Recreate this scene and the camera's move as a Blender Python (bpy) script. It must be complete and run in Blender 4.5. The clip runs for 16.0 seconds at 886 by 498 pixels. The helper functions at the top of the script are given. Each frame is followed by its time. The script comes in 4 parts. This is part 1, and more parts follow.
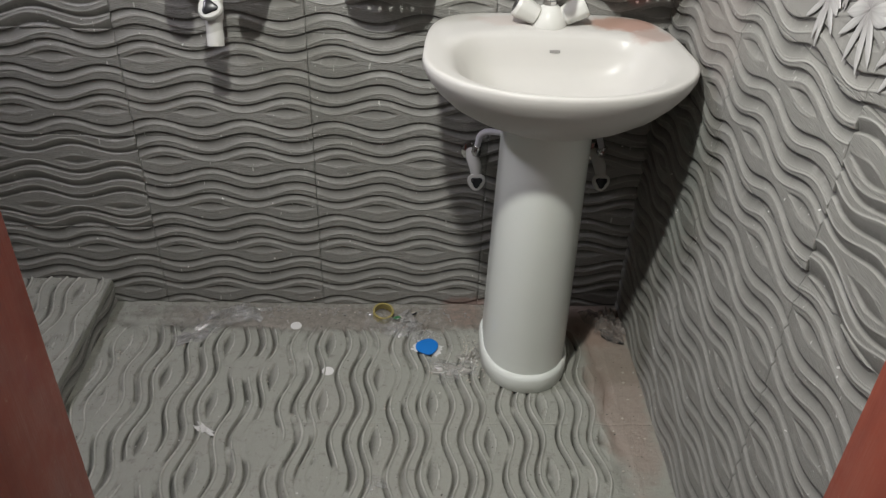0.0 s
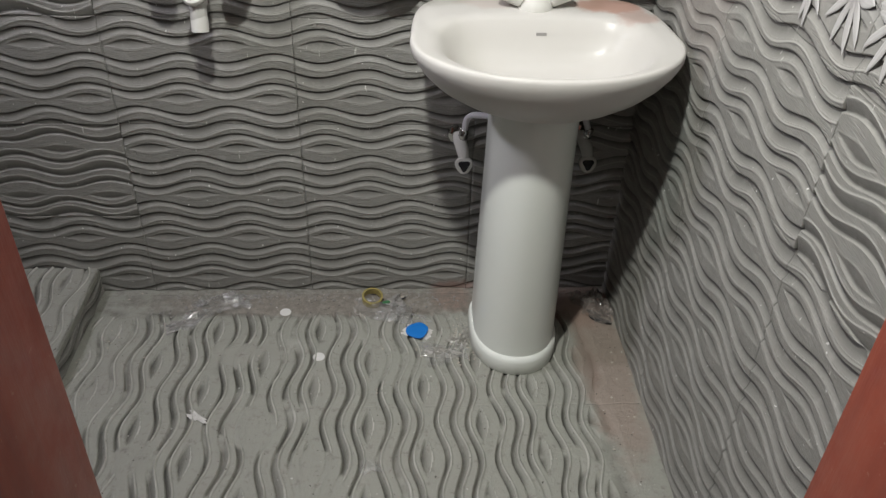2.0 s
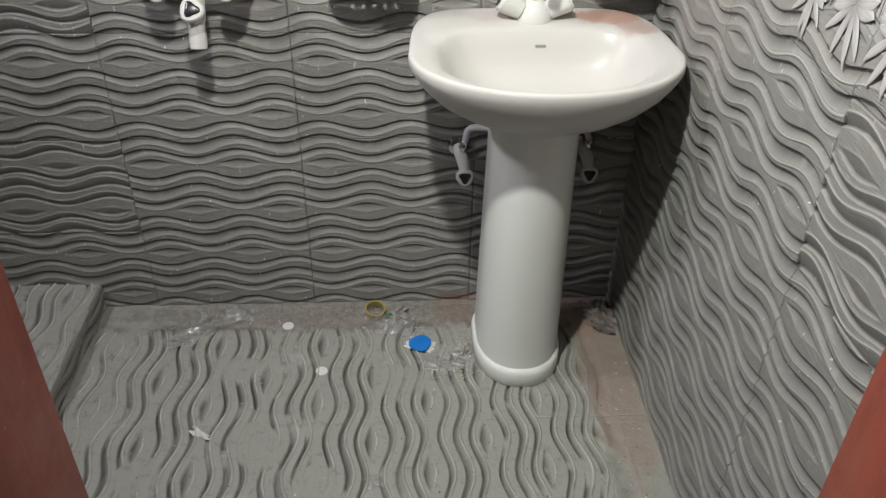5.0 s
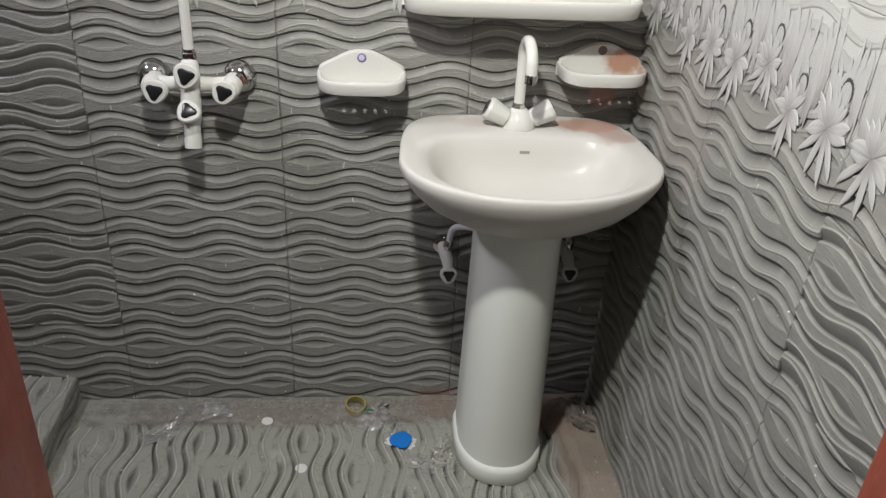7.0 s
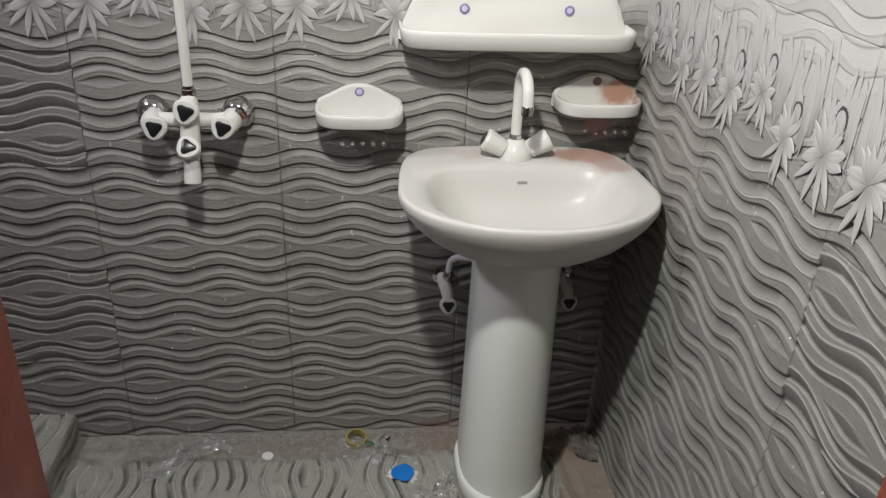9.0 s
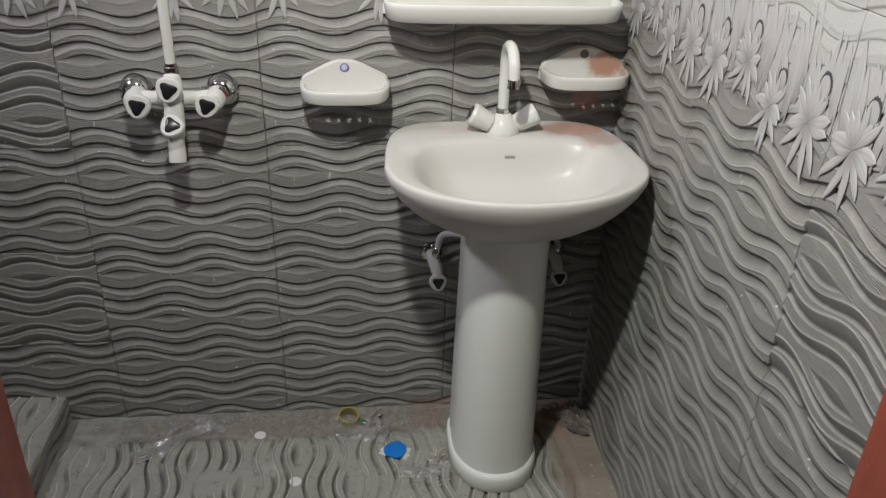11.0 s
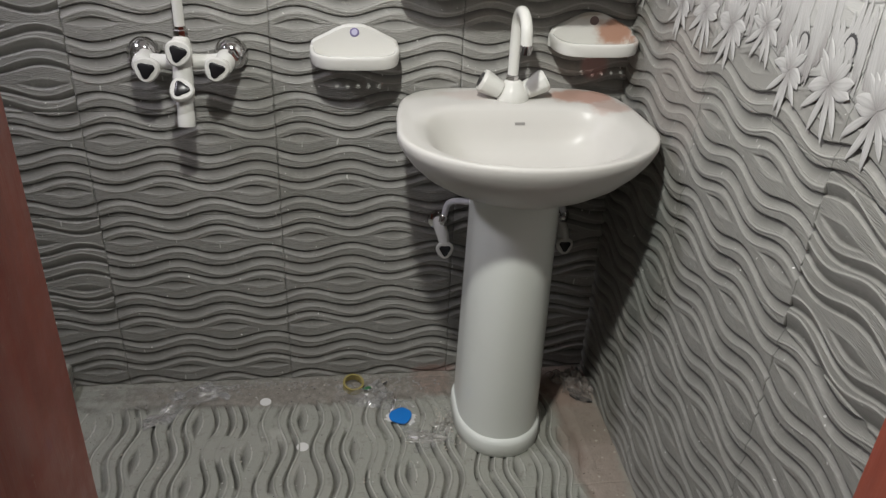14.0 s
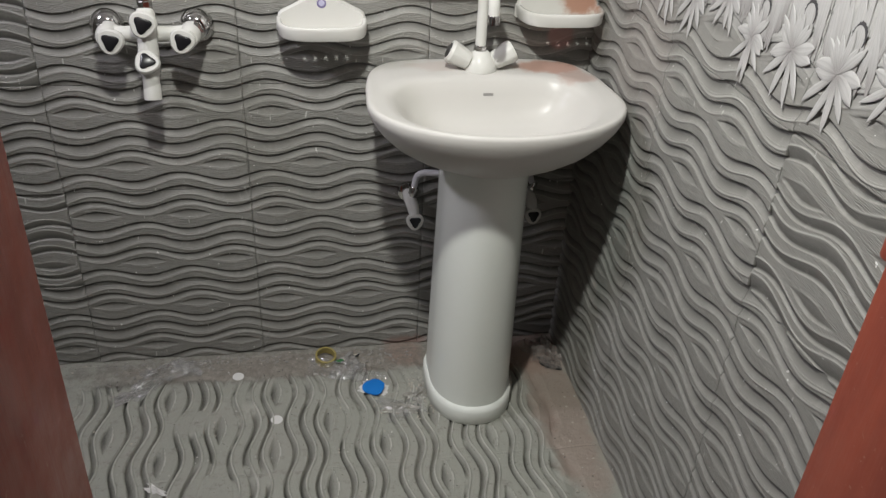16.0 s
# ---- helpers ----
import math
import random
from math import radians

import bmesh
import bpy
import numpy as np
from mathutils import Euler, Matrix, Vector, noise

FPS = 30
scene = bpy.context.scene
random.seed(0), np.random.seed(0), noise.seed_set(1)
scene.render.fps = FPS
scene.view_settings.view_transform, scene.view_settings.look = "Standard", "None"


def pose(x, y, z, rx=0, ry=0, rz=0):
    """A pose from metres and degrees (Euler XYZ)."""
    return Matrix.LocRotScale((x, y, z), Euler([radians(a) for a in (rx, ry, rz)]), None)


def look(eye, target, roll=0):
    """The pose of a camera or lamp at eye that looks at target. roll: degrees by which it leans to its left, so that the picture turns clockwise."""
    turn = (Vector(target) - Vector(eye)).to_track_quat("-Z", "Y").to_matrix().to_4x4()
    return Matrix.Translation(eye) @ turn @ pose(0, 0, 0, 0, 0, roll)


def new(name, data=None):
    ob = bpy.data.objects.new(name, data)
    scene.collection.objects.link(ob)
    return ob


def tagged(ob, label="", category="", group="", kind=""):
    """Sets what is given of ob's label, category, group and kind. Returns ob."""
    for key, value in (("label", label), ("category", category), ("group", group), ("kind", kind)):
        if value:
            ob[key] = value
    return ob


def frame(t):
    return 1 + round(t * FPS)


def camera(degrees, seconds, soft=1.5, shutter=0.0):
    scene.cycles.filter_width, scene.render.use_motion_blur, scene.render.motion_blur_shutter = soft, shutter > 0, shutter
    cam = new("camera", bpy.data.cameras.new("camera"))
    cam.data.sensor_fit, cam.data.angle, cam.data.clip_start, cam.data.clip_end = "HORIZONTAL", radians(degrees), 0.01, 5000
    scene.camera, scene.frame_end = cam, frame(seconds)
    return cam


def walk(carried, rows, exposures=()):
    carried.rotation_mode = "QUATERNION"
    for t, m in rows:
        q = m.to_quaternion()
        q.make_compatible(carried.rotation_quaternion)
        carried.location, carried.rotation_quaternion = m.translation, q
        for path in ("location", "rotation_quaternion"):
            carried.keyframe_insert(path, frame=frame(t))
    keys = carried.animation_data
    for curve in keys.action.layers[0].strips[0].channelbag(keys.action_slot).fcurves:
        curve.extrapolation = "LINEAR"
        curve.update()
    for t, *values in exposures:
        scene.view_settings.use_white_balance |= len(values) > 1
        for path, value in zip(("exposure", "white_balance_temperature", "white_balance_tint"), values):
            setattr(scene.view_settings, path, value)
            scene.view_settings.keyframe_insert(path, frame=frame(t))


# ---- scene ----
cam = camera(57.6, 16.0, soft=1.35)
PATH = [
    (0, (-0.054, 0.038, 1.313), (0.015, 1.687, 0.184), 2.1),
    (0.5, (-0.071, 0.035, 1.306), (0.01, 1.683, 0.175), 2.4),
    (1, (-0.079, 0.037, 1.306), (0.031, 1.67, 0.156), 2.8),
    (1.5, (-0.081, 0.032, 1.311), (0.03, 1.659, 0.152), 2.8),
    (2, (-0.072, 0.035, 1.317), (0.044, 1.659, 0.155), 2.1),
    (2.5, (-0.063, 0.05, 1.318), (0.062, 1.674, 0.157), 0.3),
    (3, (-0.078, 0.039, 1.305), (0.017, 1.66, 0.136), -0.1),
    (3.5, (-0.071, 0.045, 1.301), (-0.006, 1.656, 0.118), 0.5),
    (4, (-0.063, 0.052, 1.311), (0.018, 1.661, 0.125), 0.5),
    (6.3, (-0.062, 0.04, 1.334), (0.091, 1.723, 0.264), 2.7),
    (6.5, (-0.072, 0.037, 1.336), (0.099, 1.728, 0.281), 2.9),
    (7, (-0.101, 0.042, 1.365), (0.082, 1.781, 0.394), 3.2),
    (7.5, (-0.115, 0.036, 1.354), (0.059, 1.792, 0.414), 3.1),
    (8, (-0.109, 0.043, 1.364), (0.066, 1.804, 0.432), 2.7),
    (8.2, (-0.112, 0.041, 1.375), (0.069, 1.815, 0.469), 2.6),
    (10.3, (-0.099, 0.04, 1.355), (0.103, 1.806, 0.439), 2.3),
    (10.5, (-0.097, 0.04, 1.354), (0.104, 1.799, 0.425), 2.2),
    (11, (-0.094, 0.039, 1.356), (0.11, 1.789, 0.411), 1.8),
    (11.5, (-0.086, 0.046, 1.351), (0.12, 1.792, 0.397), 1.4),
    (12, (-0.076, 0.055, 1.361), (0.131, 1.799, 0.403), 0.6),
    (12.5, (-0.09, 0.062, 1.363), (0.113, 1.805, 0.403), 1.0),
    (13, (-0.11, 0.062, 1.357), (0.093, 1.804, 0.397), 1.9),
    (13.5, (-0.14, 0.051, 1.351), (0.076, 1.788, 0.384), 2.1),
    (14, (-0.151, 0.029, 1.338), (0.095, 1.747, 0.344), 2.7),
    (14.5, (-0.154, 0.016, 1.322), (0.152, 1.709, 0.304), 3.1),
    (15, (-0.158, 0.017, 1.328), (0.16, 1.698, 0.292), 2.7),
    (15.5, (-0.172, 0.01, 1.332), (0.151, 1.688, 0.294), 3.1),
    (16, (-0.166, 0.01, 1.331), (0.164, 1.688, 0.295), 3.3),
]
walk(cam, [(t, look(eye, target, roll)) for t, eye, target, roll in PATH], [(0, -0.01), (2.5, 0.11), (4.2, 0.21), (6.5, -0.02), (8.2, -0.09), (10.3, -0.28), (13.0, -0.22), (14.5, -0.16), (16, -0.09)])

# ---- light ----
world = bpy.data.worlds.new("world")
scene.world = world
world.use_nodes = True
world.node_tree.nodes["Background"].inputs[0].default_value = (0.55, 0.6, 0.7, 1)
world.node_tree.nodes["Background"].inputs[1].default_value = 0.02


def lamp(name, place, watts, radius, colour):
    data = bpy.data.lights.new(name, "POINT")
    data.energy, data.shadow_soft_size, data.color = watts, radius, colour
    ob = new(name, data)
    ob.matrix_world = pose(*place)
    return ob


# LED bulb on the wall over the door: bright to the front, fading towards its back
bulb = bpy.data.lights.new("bulb_over_door", "SPOT")
bulb.energy, bulb.shadow_soft_size, bulb.color, bulb.spot_size, bulb.spot_blend = 92.0, 0.036, (0.98, 0.985, 0.93), radians(138), 1.0
new("bulb_over_door", bulb).matrix_world = look((-0.225, 0.68, 1.96), (0.43, 1.36, 1.16))
lamp("hall_bulb", (-0.75, -0.95, 1.95), 4.5, 0.22, (1.0, 0.93, 0.90))
# daylight from a small high opening in the side wall
vent = bpy.data.lights.new("ventilator_daylight", "AREA")
vent.shape, vent.size, vent.size_y, vent.energy, vent.color = "RECTANGLE", 0.30, 0.24, 19.0, (0.92, 0.89, 1.0)
new("ventilator_daylight", vent).matrix_world = look((-1.345, 1.24, 1.86), (0.48, 1.10, 0.7))

# ---- dimensions ----
BACK, RIGHT, LEFT, FRONT, TOP = 1.704, 0.482, -1.36, 0.62, 2.36
TILE_L, TILE_H, GAP = 0.4, 0.2465, 0.0006
PLATFORM_X, PLATFORM_Z = -0.822, 0.073
# heights of the tiles' embossing
DEEP, GROUND, CREST = 0.0, 0.0058, 0.0080


# ---- materials ----
def material(name, colour, rough=0.5, metal=0.0, coat=0.0, spec=0.5):
    m = bpy.data.materials.new(name)
    m.use_nodes = True
    b = m.node_tree.nodes["Principled BSDF"]
    b.inputs["Base Color"].default_value = (*colour, 1)
    b.inputs["Roughness"].default_value = rough
    b.inputs["Metallic"].default_value = metal
    b.inputs["Coat Weight"].default_value = coat
    b.inputs["Specular IOR Level"].default_value = spec
    return m


class Nodes:
    """Short forms for wiring a material's nodes."""

    def __init__(self, m):
        self.tree = m.node_tree
        self.out = self.tree.nodes["Principled BSDF"]

    def add(self, kind, **values):
        n = self.tree.nodes.new(kind)
        for k, v in values.items():
            n.inputs[k.replace("_", " ")].default_value = v
        return n

    def link(self, a, b):
        self.tree.links.new(a, b)

    def put(self, socket, target):
        if isinstance(socket, (int, float)):
            target.default_value = socket
        else:
            self.link(socket, target)

    def coords(self, kind="Object"):
        return self.add("ShaderNodeTexCoord").outputs[kind]

    def position(self):
        return self.add("ShaderNodeNewGeometry").outputs["Position"]

    def noise(self, vec, scale, detail=4.0, rough=0.6):
        n = self.add("ShaderNodeTexNoise", Scale=scale, Detail=detail, Roughness=rough)
        self.link(vec, n.inputs["Vector"])
        return n.outputs["Fac"]

    def ramp(self, fac, lo, hi, a=0.0, b=1.0):
        n = self.add("ShaderNodeMapRange")
        n.interpolation_type = "SMOOTHSTEP"
        self.put(fac, n.inputs["Value"])
        for key, v in zip(("From Min", "From Max", "To Min", "To Max"), (lo, hi, a, b)):
            n.inputs[key].default_value = v
        return n.outputs["Result"]

    def math(self, op, a, b=0.0):
        n = self.tree.nodes.new("ShaderNodeMath")
        n.operation = op
        self.put(a, n.inputs[0])
        self.put(b, n.inputs[1])
        return n.outputs[0]

    def mix(self, fac, a, b):
        n = self.tree.nodes.new("ShaderNodeMix")
        n.data_type = "RGBA"
        self.put(fac, n.inputs["Factor"])
        for v, key in ((a, "A"), (b, "B")):
            s = [i for i in n.inputs if i.name == key and i.type == "RGBA"][0]
            if isinstance(v, tuple):
                s.default_value = (*v, 1)
            else:
                self.link(v, s)
        return [o for o in n.outputs if o.type == "RGBA"][0]

    def split(self, vec):
        n = self.add("ShaderNodeSeparateXYZ")
        self.link(vec, n.inputs[0])
        return n.outputs

    def scaled(self, vec, s):
        n = self.add("ShaderNodeMapping")
        n.inputs["Scale"].default_value = s
        self.link(vec, n.inputs["Vector"])
        return n.outputs["Vector"]

    def patch(self, vec, centre, size, ragged=0.5, scale=40.0):
        """1 inside a ragged-edged blot round a place, 0 outside."""
        n = self.add("ShaderNodeMapping")
        n.vector_type = "TEXTURE"
        n.inputs["Location"].default_value, n.inputs["Scale"].default_value = centre, size
        self.link(vec, n.inputs["Vector"])
        d = self.tree.nodes.new("ShaderNodeVectorMath")
        d.operation = "LENGTH"
        self.link(n.outputs["Vector"], d.inputs[0])
        r = self.math("ADD", d.outputs["Value"], self.math("MULTIPLY", self.math("SUBTRACT", self.noise(vec, scale), 0.5), 2 * ragged))
        return self.ramp(r, 1.1, 0.6)

    def colour(self, socket):
        self.link(socket, self.out.inputs["Base Color"])

    def rough(self, socket):
        self.link(socket, self.out.inputs["Roughness"])

    def bump(self, height, distance, strength=1.0):
        n = self.add("ShaderNodeBump", Strength=strength, Distance=distance)
        self.link(height, n.inputs["Height"])
        self.link(n.outputs["Normal"], self.out.inputs["Normal"])


PINK = (0.27, 0.155, 0.13)


def tile_material(name, low, mid, high, fade=None, etched=1.0):
    """Glazed embossed tile: smooth cords, engraved ground, dust. fade: the heights on the tile between which the print turns white."""
    m = material(name, low, 0.42, spec=0.45)
    n = Nodes(m)
    local, world_at = n.coords(), n.position()
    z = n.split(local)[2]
    level = n.math("ABSOLUTE", n.math("SUBTRACT", z, GROUND))
    ground = n.ramp(level, 0.00025, 0.0006, 1.0, 0.0)
    rnd = n.add("ShaderNodeObjectInfo").outputs["Random"]
    broad = n.noise(world_at, 3.5, 5.0)
    # tone by relief height: the print, plus shade painted into the hollows
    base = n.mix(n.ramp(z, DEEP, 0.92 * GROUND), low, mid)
    # crests painted paler by height, for the glint along their edges
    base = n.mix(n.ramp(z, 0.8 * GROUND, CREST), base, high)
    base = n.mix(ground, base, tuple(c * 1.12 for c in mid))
    base = n.mix(n.ramp(broad, 0.3, 0.75, 0.0, 0.30), base, tuple(c * 0.86 for c in mid))
    base = n.mix(n.math("MULTIPLY", rnd, 0.10), base, (0.30, 0.28, 0.26))
    # fine engraved strokes that run aslant over the ground
    wave = n.add("ShaderNodeTexWave", Scale=105.0, Distortion=11.0, Detail=2.5, Detail_Scale=1.1)
    wave.bands_direction = "Y"
    turn = n.add("ShaderNodeMapping")
    turn.inputs["Rotation"].default_value = (0, 0, 0.16)
    n.link(local, turn.inputs["Vector"])
    n.link(n.scaled(turn.outputs["Vector"], (0.3, 1.0, 0.0)), wave.inputs["Vector"])
    strokes = n.math("MULTIPLY", wave.outputs["Fac"], ground)
    base = n.mix(n.math("MULTIPLY", ground, n.ramp(wave.outputs["Fac"], 0.15, 0.85, 0.22 * etched, 0.0)), base, (0.085, 0.078, 0.068))
    if fade:
        v = n.math("ADD", n.split(local)[1], n.math("MULTIPLY", n.math("SUBTRACT", n.noise(local, 22.0), 0.5), 0.05))
        base = n.mix(n.ramp(v, *fade), base, (0.42, 0.415, 0.40))
    # builder's dust in the hollows and on the lower tiles, and a smear of pink filler by the basin
    dust = n.math("MULTIPLY", n.ramp(n.noise(world_at, 34.0, 6.0, 0.75), 0.5, 0.72), 0.34)
    base = n.mix(dust, base, (0.40, 0.385, 0.36))
    smear = n.patch(world_at, (0.402, 1.70, 0.825), (0.034, 0.03, 0.034), 0.2)
    base = n.mix(n.math("MULTIPLY", smear, 0.75), base, (0.36, 0.20, 0.185))
    low_smear = n.patch(world_at, (0.08, 1.70, 0.0), (0.07, 0.03, 0.03), 0.5)
    base = n.mix(n.math("MULTIPLY", low_smear, 0.6), base, PINK)
    # greenish shade beside the basin, painted onto the side wall
    basin_shade = n.patch(world_at, (0.482, 1.41, 0.52), (0.05, 0.07, 0.26), 0.8, 18.0)
    base = n.mix(n.math("MULTIPLY", basin_shade, 0.30), base, (0.17, 0.20, 0.185))
    blush = n.patch(world_at, (0.482, 1.42, 0.88), (0.05, 0.13, 0.20), 0.7, 20.0)
    base = n.mix(n.math("MULTIPLY", blush, 0.12), base, (0.38, 0.285, 0.265))
    specks = n.ramp(n.noise(world_at, 110.0, 1.0), 0.775, 0.795)
    base = n.mix(specks, base, (0.7, 0.69, 0.66))
    drips = n.ramp(n.noise(n.scaled(world_at, (1.0, 1.0, 0.2)), 120.0, 1.0), 0.765, 0.79)
    base = n.mix(n.math("MULTIPLY", drips, 0.7), base, (0.62, 0.61, 0.58))
    n.colour(base)
    n.rough(n.ramp(n.noise(world_at, 25.0), 0.3, 0.7, 0.34, 0.55))
    grain = n.noise(n.scaled(local, (24.0, 230.0, 30.0)), 3.0, 3.0)
    n.bump(n.math("ADD", strokes, n.math("MULTIPLY", grain, 1.2)), 0.0009 * etched, 0.7)
    return m


def china(name, colour, rough, smears=()):
    m = material(name, colour, rough, coat=0.0, spec=0.17)
    n = Nodes(m)
    at = n.position()
    base = n.mix(n.ramp(n.noise(at, 9.0, 5.0), 0.35, 0.75, 0.0, 0.2), colour, tuple(c * 0.92 for c in colour))
    grime = n.ramp(n.noise(at, 60.0, 6.0, 0.8), 0.64, 0.80, 0.0, 0.03)
    base = n.mix(grime, base, (0.42, 0.39, 0.34))
    for centre, size, amount, tint in smears:
        base = n.mix(n.math("MULTIPLY", n.patch(at, centre, size, 0.55, 30.0), amount), base, tint)
    n.colour(base)
    n.rough(n.ramp(n.noise(at, 30.0), 0.3, 0.75, rough * 0.98, rough * 1.08))
    return m


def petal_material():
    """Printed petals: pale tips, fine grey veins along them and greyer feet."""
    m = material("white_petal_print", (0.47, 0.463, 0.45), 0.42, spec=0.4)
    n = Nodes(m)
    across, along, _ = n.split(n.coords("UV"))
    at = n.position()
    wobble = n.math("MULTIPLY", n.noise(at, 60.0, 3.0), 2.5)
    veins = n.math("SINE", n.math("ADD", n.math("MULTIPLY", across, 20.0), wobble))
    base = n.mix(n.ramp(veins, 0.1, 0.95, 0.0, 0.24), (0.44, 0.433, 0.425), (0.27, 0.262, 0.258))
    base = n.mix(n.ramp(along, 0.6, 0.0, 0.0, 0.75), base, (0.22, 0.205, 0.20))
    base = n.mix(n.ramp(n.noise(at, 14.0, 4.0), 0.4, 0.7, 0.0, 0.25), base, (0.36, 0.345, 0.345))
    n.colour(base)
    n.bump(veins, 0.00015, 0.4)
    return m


def floor_material():
    m = material("cement_smeared_floor_tile", (0.2, 0.19, 0.17), 0.55)
    n = Nodes(m)
    at = n.position()
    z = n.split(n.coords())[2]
    # by height: shade painted into the grooves, light onto the worn crests
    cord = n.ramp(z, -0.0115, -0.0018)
    lit_worn = n.math("MULTIPLY", n.ramp(z, 0.0000, 0.0022), n.ramp(z, 0.02, 0.015))
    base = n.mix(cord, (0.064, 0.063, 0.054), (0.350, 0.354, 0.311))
    base = n.mix(n.ramp(n.noise(at, 6.0, 6.0, 0.7), 0.35, 0.7, 0.0, 0.6), base, (0.350, 0.342, 0.306))
    base = n.mix(n.ramp(n.noise(at, 45.0, 6.0, 0.75), 0.52, 0.7, 0.0, 0.5), base, (0.15, 0.135, 0.115))
    lit_rub = n.math("MULTIPLY", lit_worn, n.ramp(n.noise(at, 14.0, 5.0, 0.7), 0.38, 0.62, 0.5, 0.95))
    base = n.mix(lit_rub, base, (0.56, 0.555, 0.51))
    for centre, size, amount in (((0.42, 1.40, 0), (0.075, 0.33, 0.1), 0.6), ((0.40, 1.63, 0), (0.13, 0.09, 0.1), 0.75), ((0.07, 1.66, 0), (0.06, 0.06, 0.1), 0.8),
                                 ((-0.2, 1.64, 0), (0.5, 0.05, 0.1), 0.3)):
        base = n.mix(n.math("MULTIPLY", n.patch(at, centre, size, 0.45, 16.0), amount), base, (0.34, 0.245, 0.200))
    silt = n.patch(at, (-0.25, 1.655, 0), (0.62, 0.075, 0.1), 0.7, 22.0)
    base = n.mix(n.math("MULTIPLY", silt, n.ramp(n.noise(at, 55.0, 6.0, 0.8), 0.35, 0.6, 0.15, 0.75)), base, (0.17, 0.155, 0.135))
    specks = n.ramp(n.noise(at, 120.0, 1.0), 0.735, 0.77)
    base = n.mix(specks, base, (0.08, 0.07, 0.06))
    white = n.ramp(n.noise(n.scaled(at, (1.0, 1.0, 3.0)), 95.0, 1.0), 0.775, 0.79)
    base = n.mix(white, base, (0.62, 0.61, 0.58))
    n.colour(base)
    n.rough(n.ramp(n.noise(at, 12.0), 0.35, 0.65, 0.32, 0.62))
    n.bump(n.math("ADD", n.noise(at, 130.0, 6.0, 0.75), n.math("MULTIPLY", n.noise(at, 28.0), 1.5)), 0.0030, 0.9)
    return m


def plain_wall_material(name, colour):
    m = material(name, colour, 0.8)
    n = Nodes(m)
    at = n.position()
    n.colour(n.mix(n.ramp(n.noise(at, 4.0, 6.0), 0.3, 0.75), colour, tuple(c * 0.8 for c in colour)))
    n.bump(n.noise(at, 90.0, 5.0), 0.001, 0.5)
    return m


def paint_material():
    m = material("red_brown_gloss_paint", (0.2, 0.042, 0.024), 0.42, coat=0.15)
    n = Nodes(m)
    at = n.position()
    base = n.mix(n.ramp(n.noise(n.scaled(at, (14.0, 14.0, 2.5)), 2.0, 5.0), 0.35, 0.7), (0.325, 0.070, 0.040), (0.255, 0.054, 0.033))
    base = n.mix(n.ramp(n.noise(at, 85.0, 4.0, 0.7), 0.64, 0.72, 0.0, 0.6), base, (0.42, 0.21, 0.15))
    n.colour(base)
    n.bump(n.noise(n.scaled(at, (60.0, 60.0, 7.0)), 2.0, 4.0), 0.0012, 0.6)
    n.rough(n.ramp(n.noise(at, 18.0), 0.3, 0.7, 0.34, 0.55))
    return m


def film_material(name, tint, clear):
    """Crumpled clear plastic film: mostly see-through, with a milky tint and glossy creases."""
    m = material(name, tint, 0.3)
    n = Nodes(m)
    at = n.coords()
    gloss = n.add("ShaderNodeBsdfGlossy", Roughness=0.12)
    see = n.add("ShaderNodeBsdfTransparent")
    bump = n.add("ShaderNodeBump", Strength=0.8, Distance=0.003)
    n.link(n.noise(at, 80.0, 4.0), bump.inputs["Height"])
    n.link(bump.outputs["Normal"], gloss.inputs["Normal"])
    milky, shine = n.tree.nodes.new("ShaderNodeMixShader"), n.tree.nodes.new("ShaderNodeMixShader")
    n.link(n.ramp(n.noise(at, 30.0, 4.0), 0.35, 0.7, 1 - clear * 1.12, 1 - clear * 0.8), milky.inputs["Fac"])
    n.link(see.outputs[0], milky.inputs[1])
    n.link(n.out.outputs[0], milky.inputs[2])
    shine.inputs["Fac"].default_value = 0.10
    n.link(milky.outputs[0], shine.inputs[1])
    n.link(gloss.outputs[0], shine.inputs[2])
    n.link(shine.outputs[0], n.tree.nodes["Material Output"].inputs["Surface"])
    return m


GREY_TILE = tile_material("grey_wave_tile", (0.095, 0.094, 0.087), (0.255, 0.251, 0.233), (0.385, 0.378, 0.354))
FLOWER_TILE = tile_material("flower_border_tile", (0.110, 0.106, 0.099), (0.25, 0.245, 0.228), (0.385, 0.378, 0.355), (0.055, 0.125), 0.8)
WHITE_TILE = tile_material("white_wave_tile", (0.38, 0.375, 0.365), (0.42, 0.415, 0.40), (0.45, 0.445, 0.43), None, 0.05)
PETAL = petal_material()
STAMEN = material("dark_grey_print", (0.055, 0.053, 0.056), 0.6)
GROUT = plain_wall_material("grey_grout", (0.19, 0.18, 0.165))
PLASTER = plain_wall_material("off_white_plaster", (0.55, 0.53, 0.49))
PLAIN_TILE = plain_wall_material("dull_grey_tile", (0.24, 0.232, 0.215))
HALL = plain_wall_material("dull_hall_plaster", (0.32, 0.30, 0.28))
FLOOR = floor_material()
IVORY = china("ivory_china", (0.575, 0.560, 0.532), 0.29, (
    ((0.365, 1.635, 0.78), (0.080, 0.050, 0.05), 0.85, (0.46, 0.27, 0.21)),
    ((0.405, 1.575, 0.775), (0.045, 0.040, 0.03), 0.65, (0.46, 0.32, 0.28)),
    ((0.13, 1.645, 0.78), (0.08, 0.035, 0.04), 0.4, (0.50, 0.40, 0.36)),
))
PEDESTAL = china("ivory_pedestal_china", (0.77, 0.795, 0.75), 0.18)
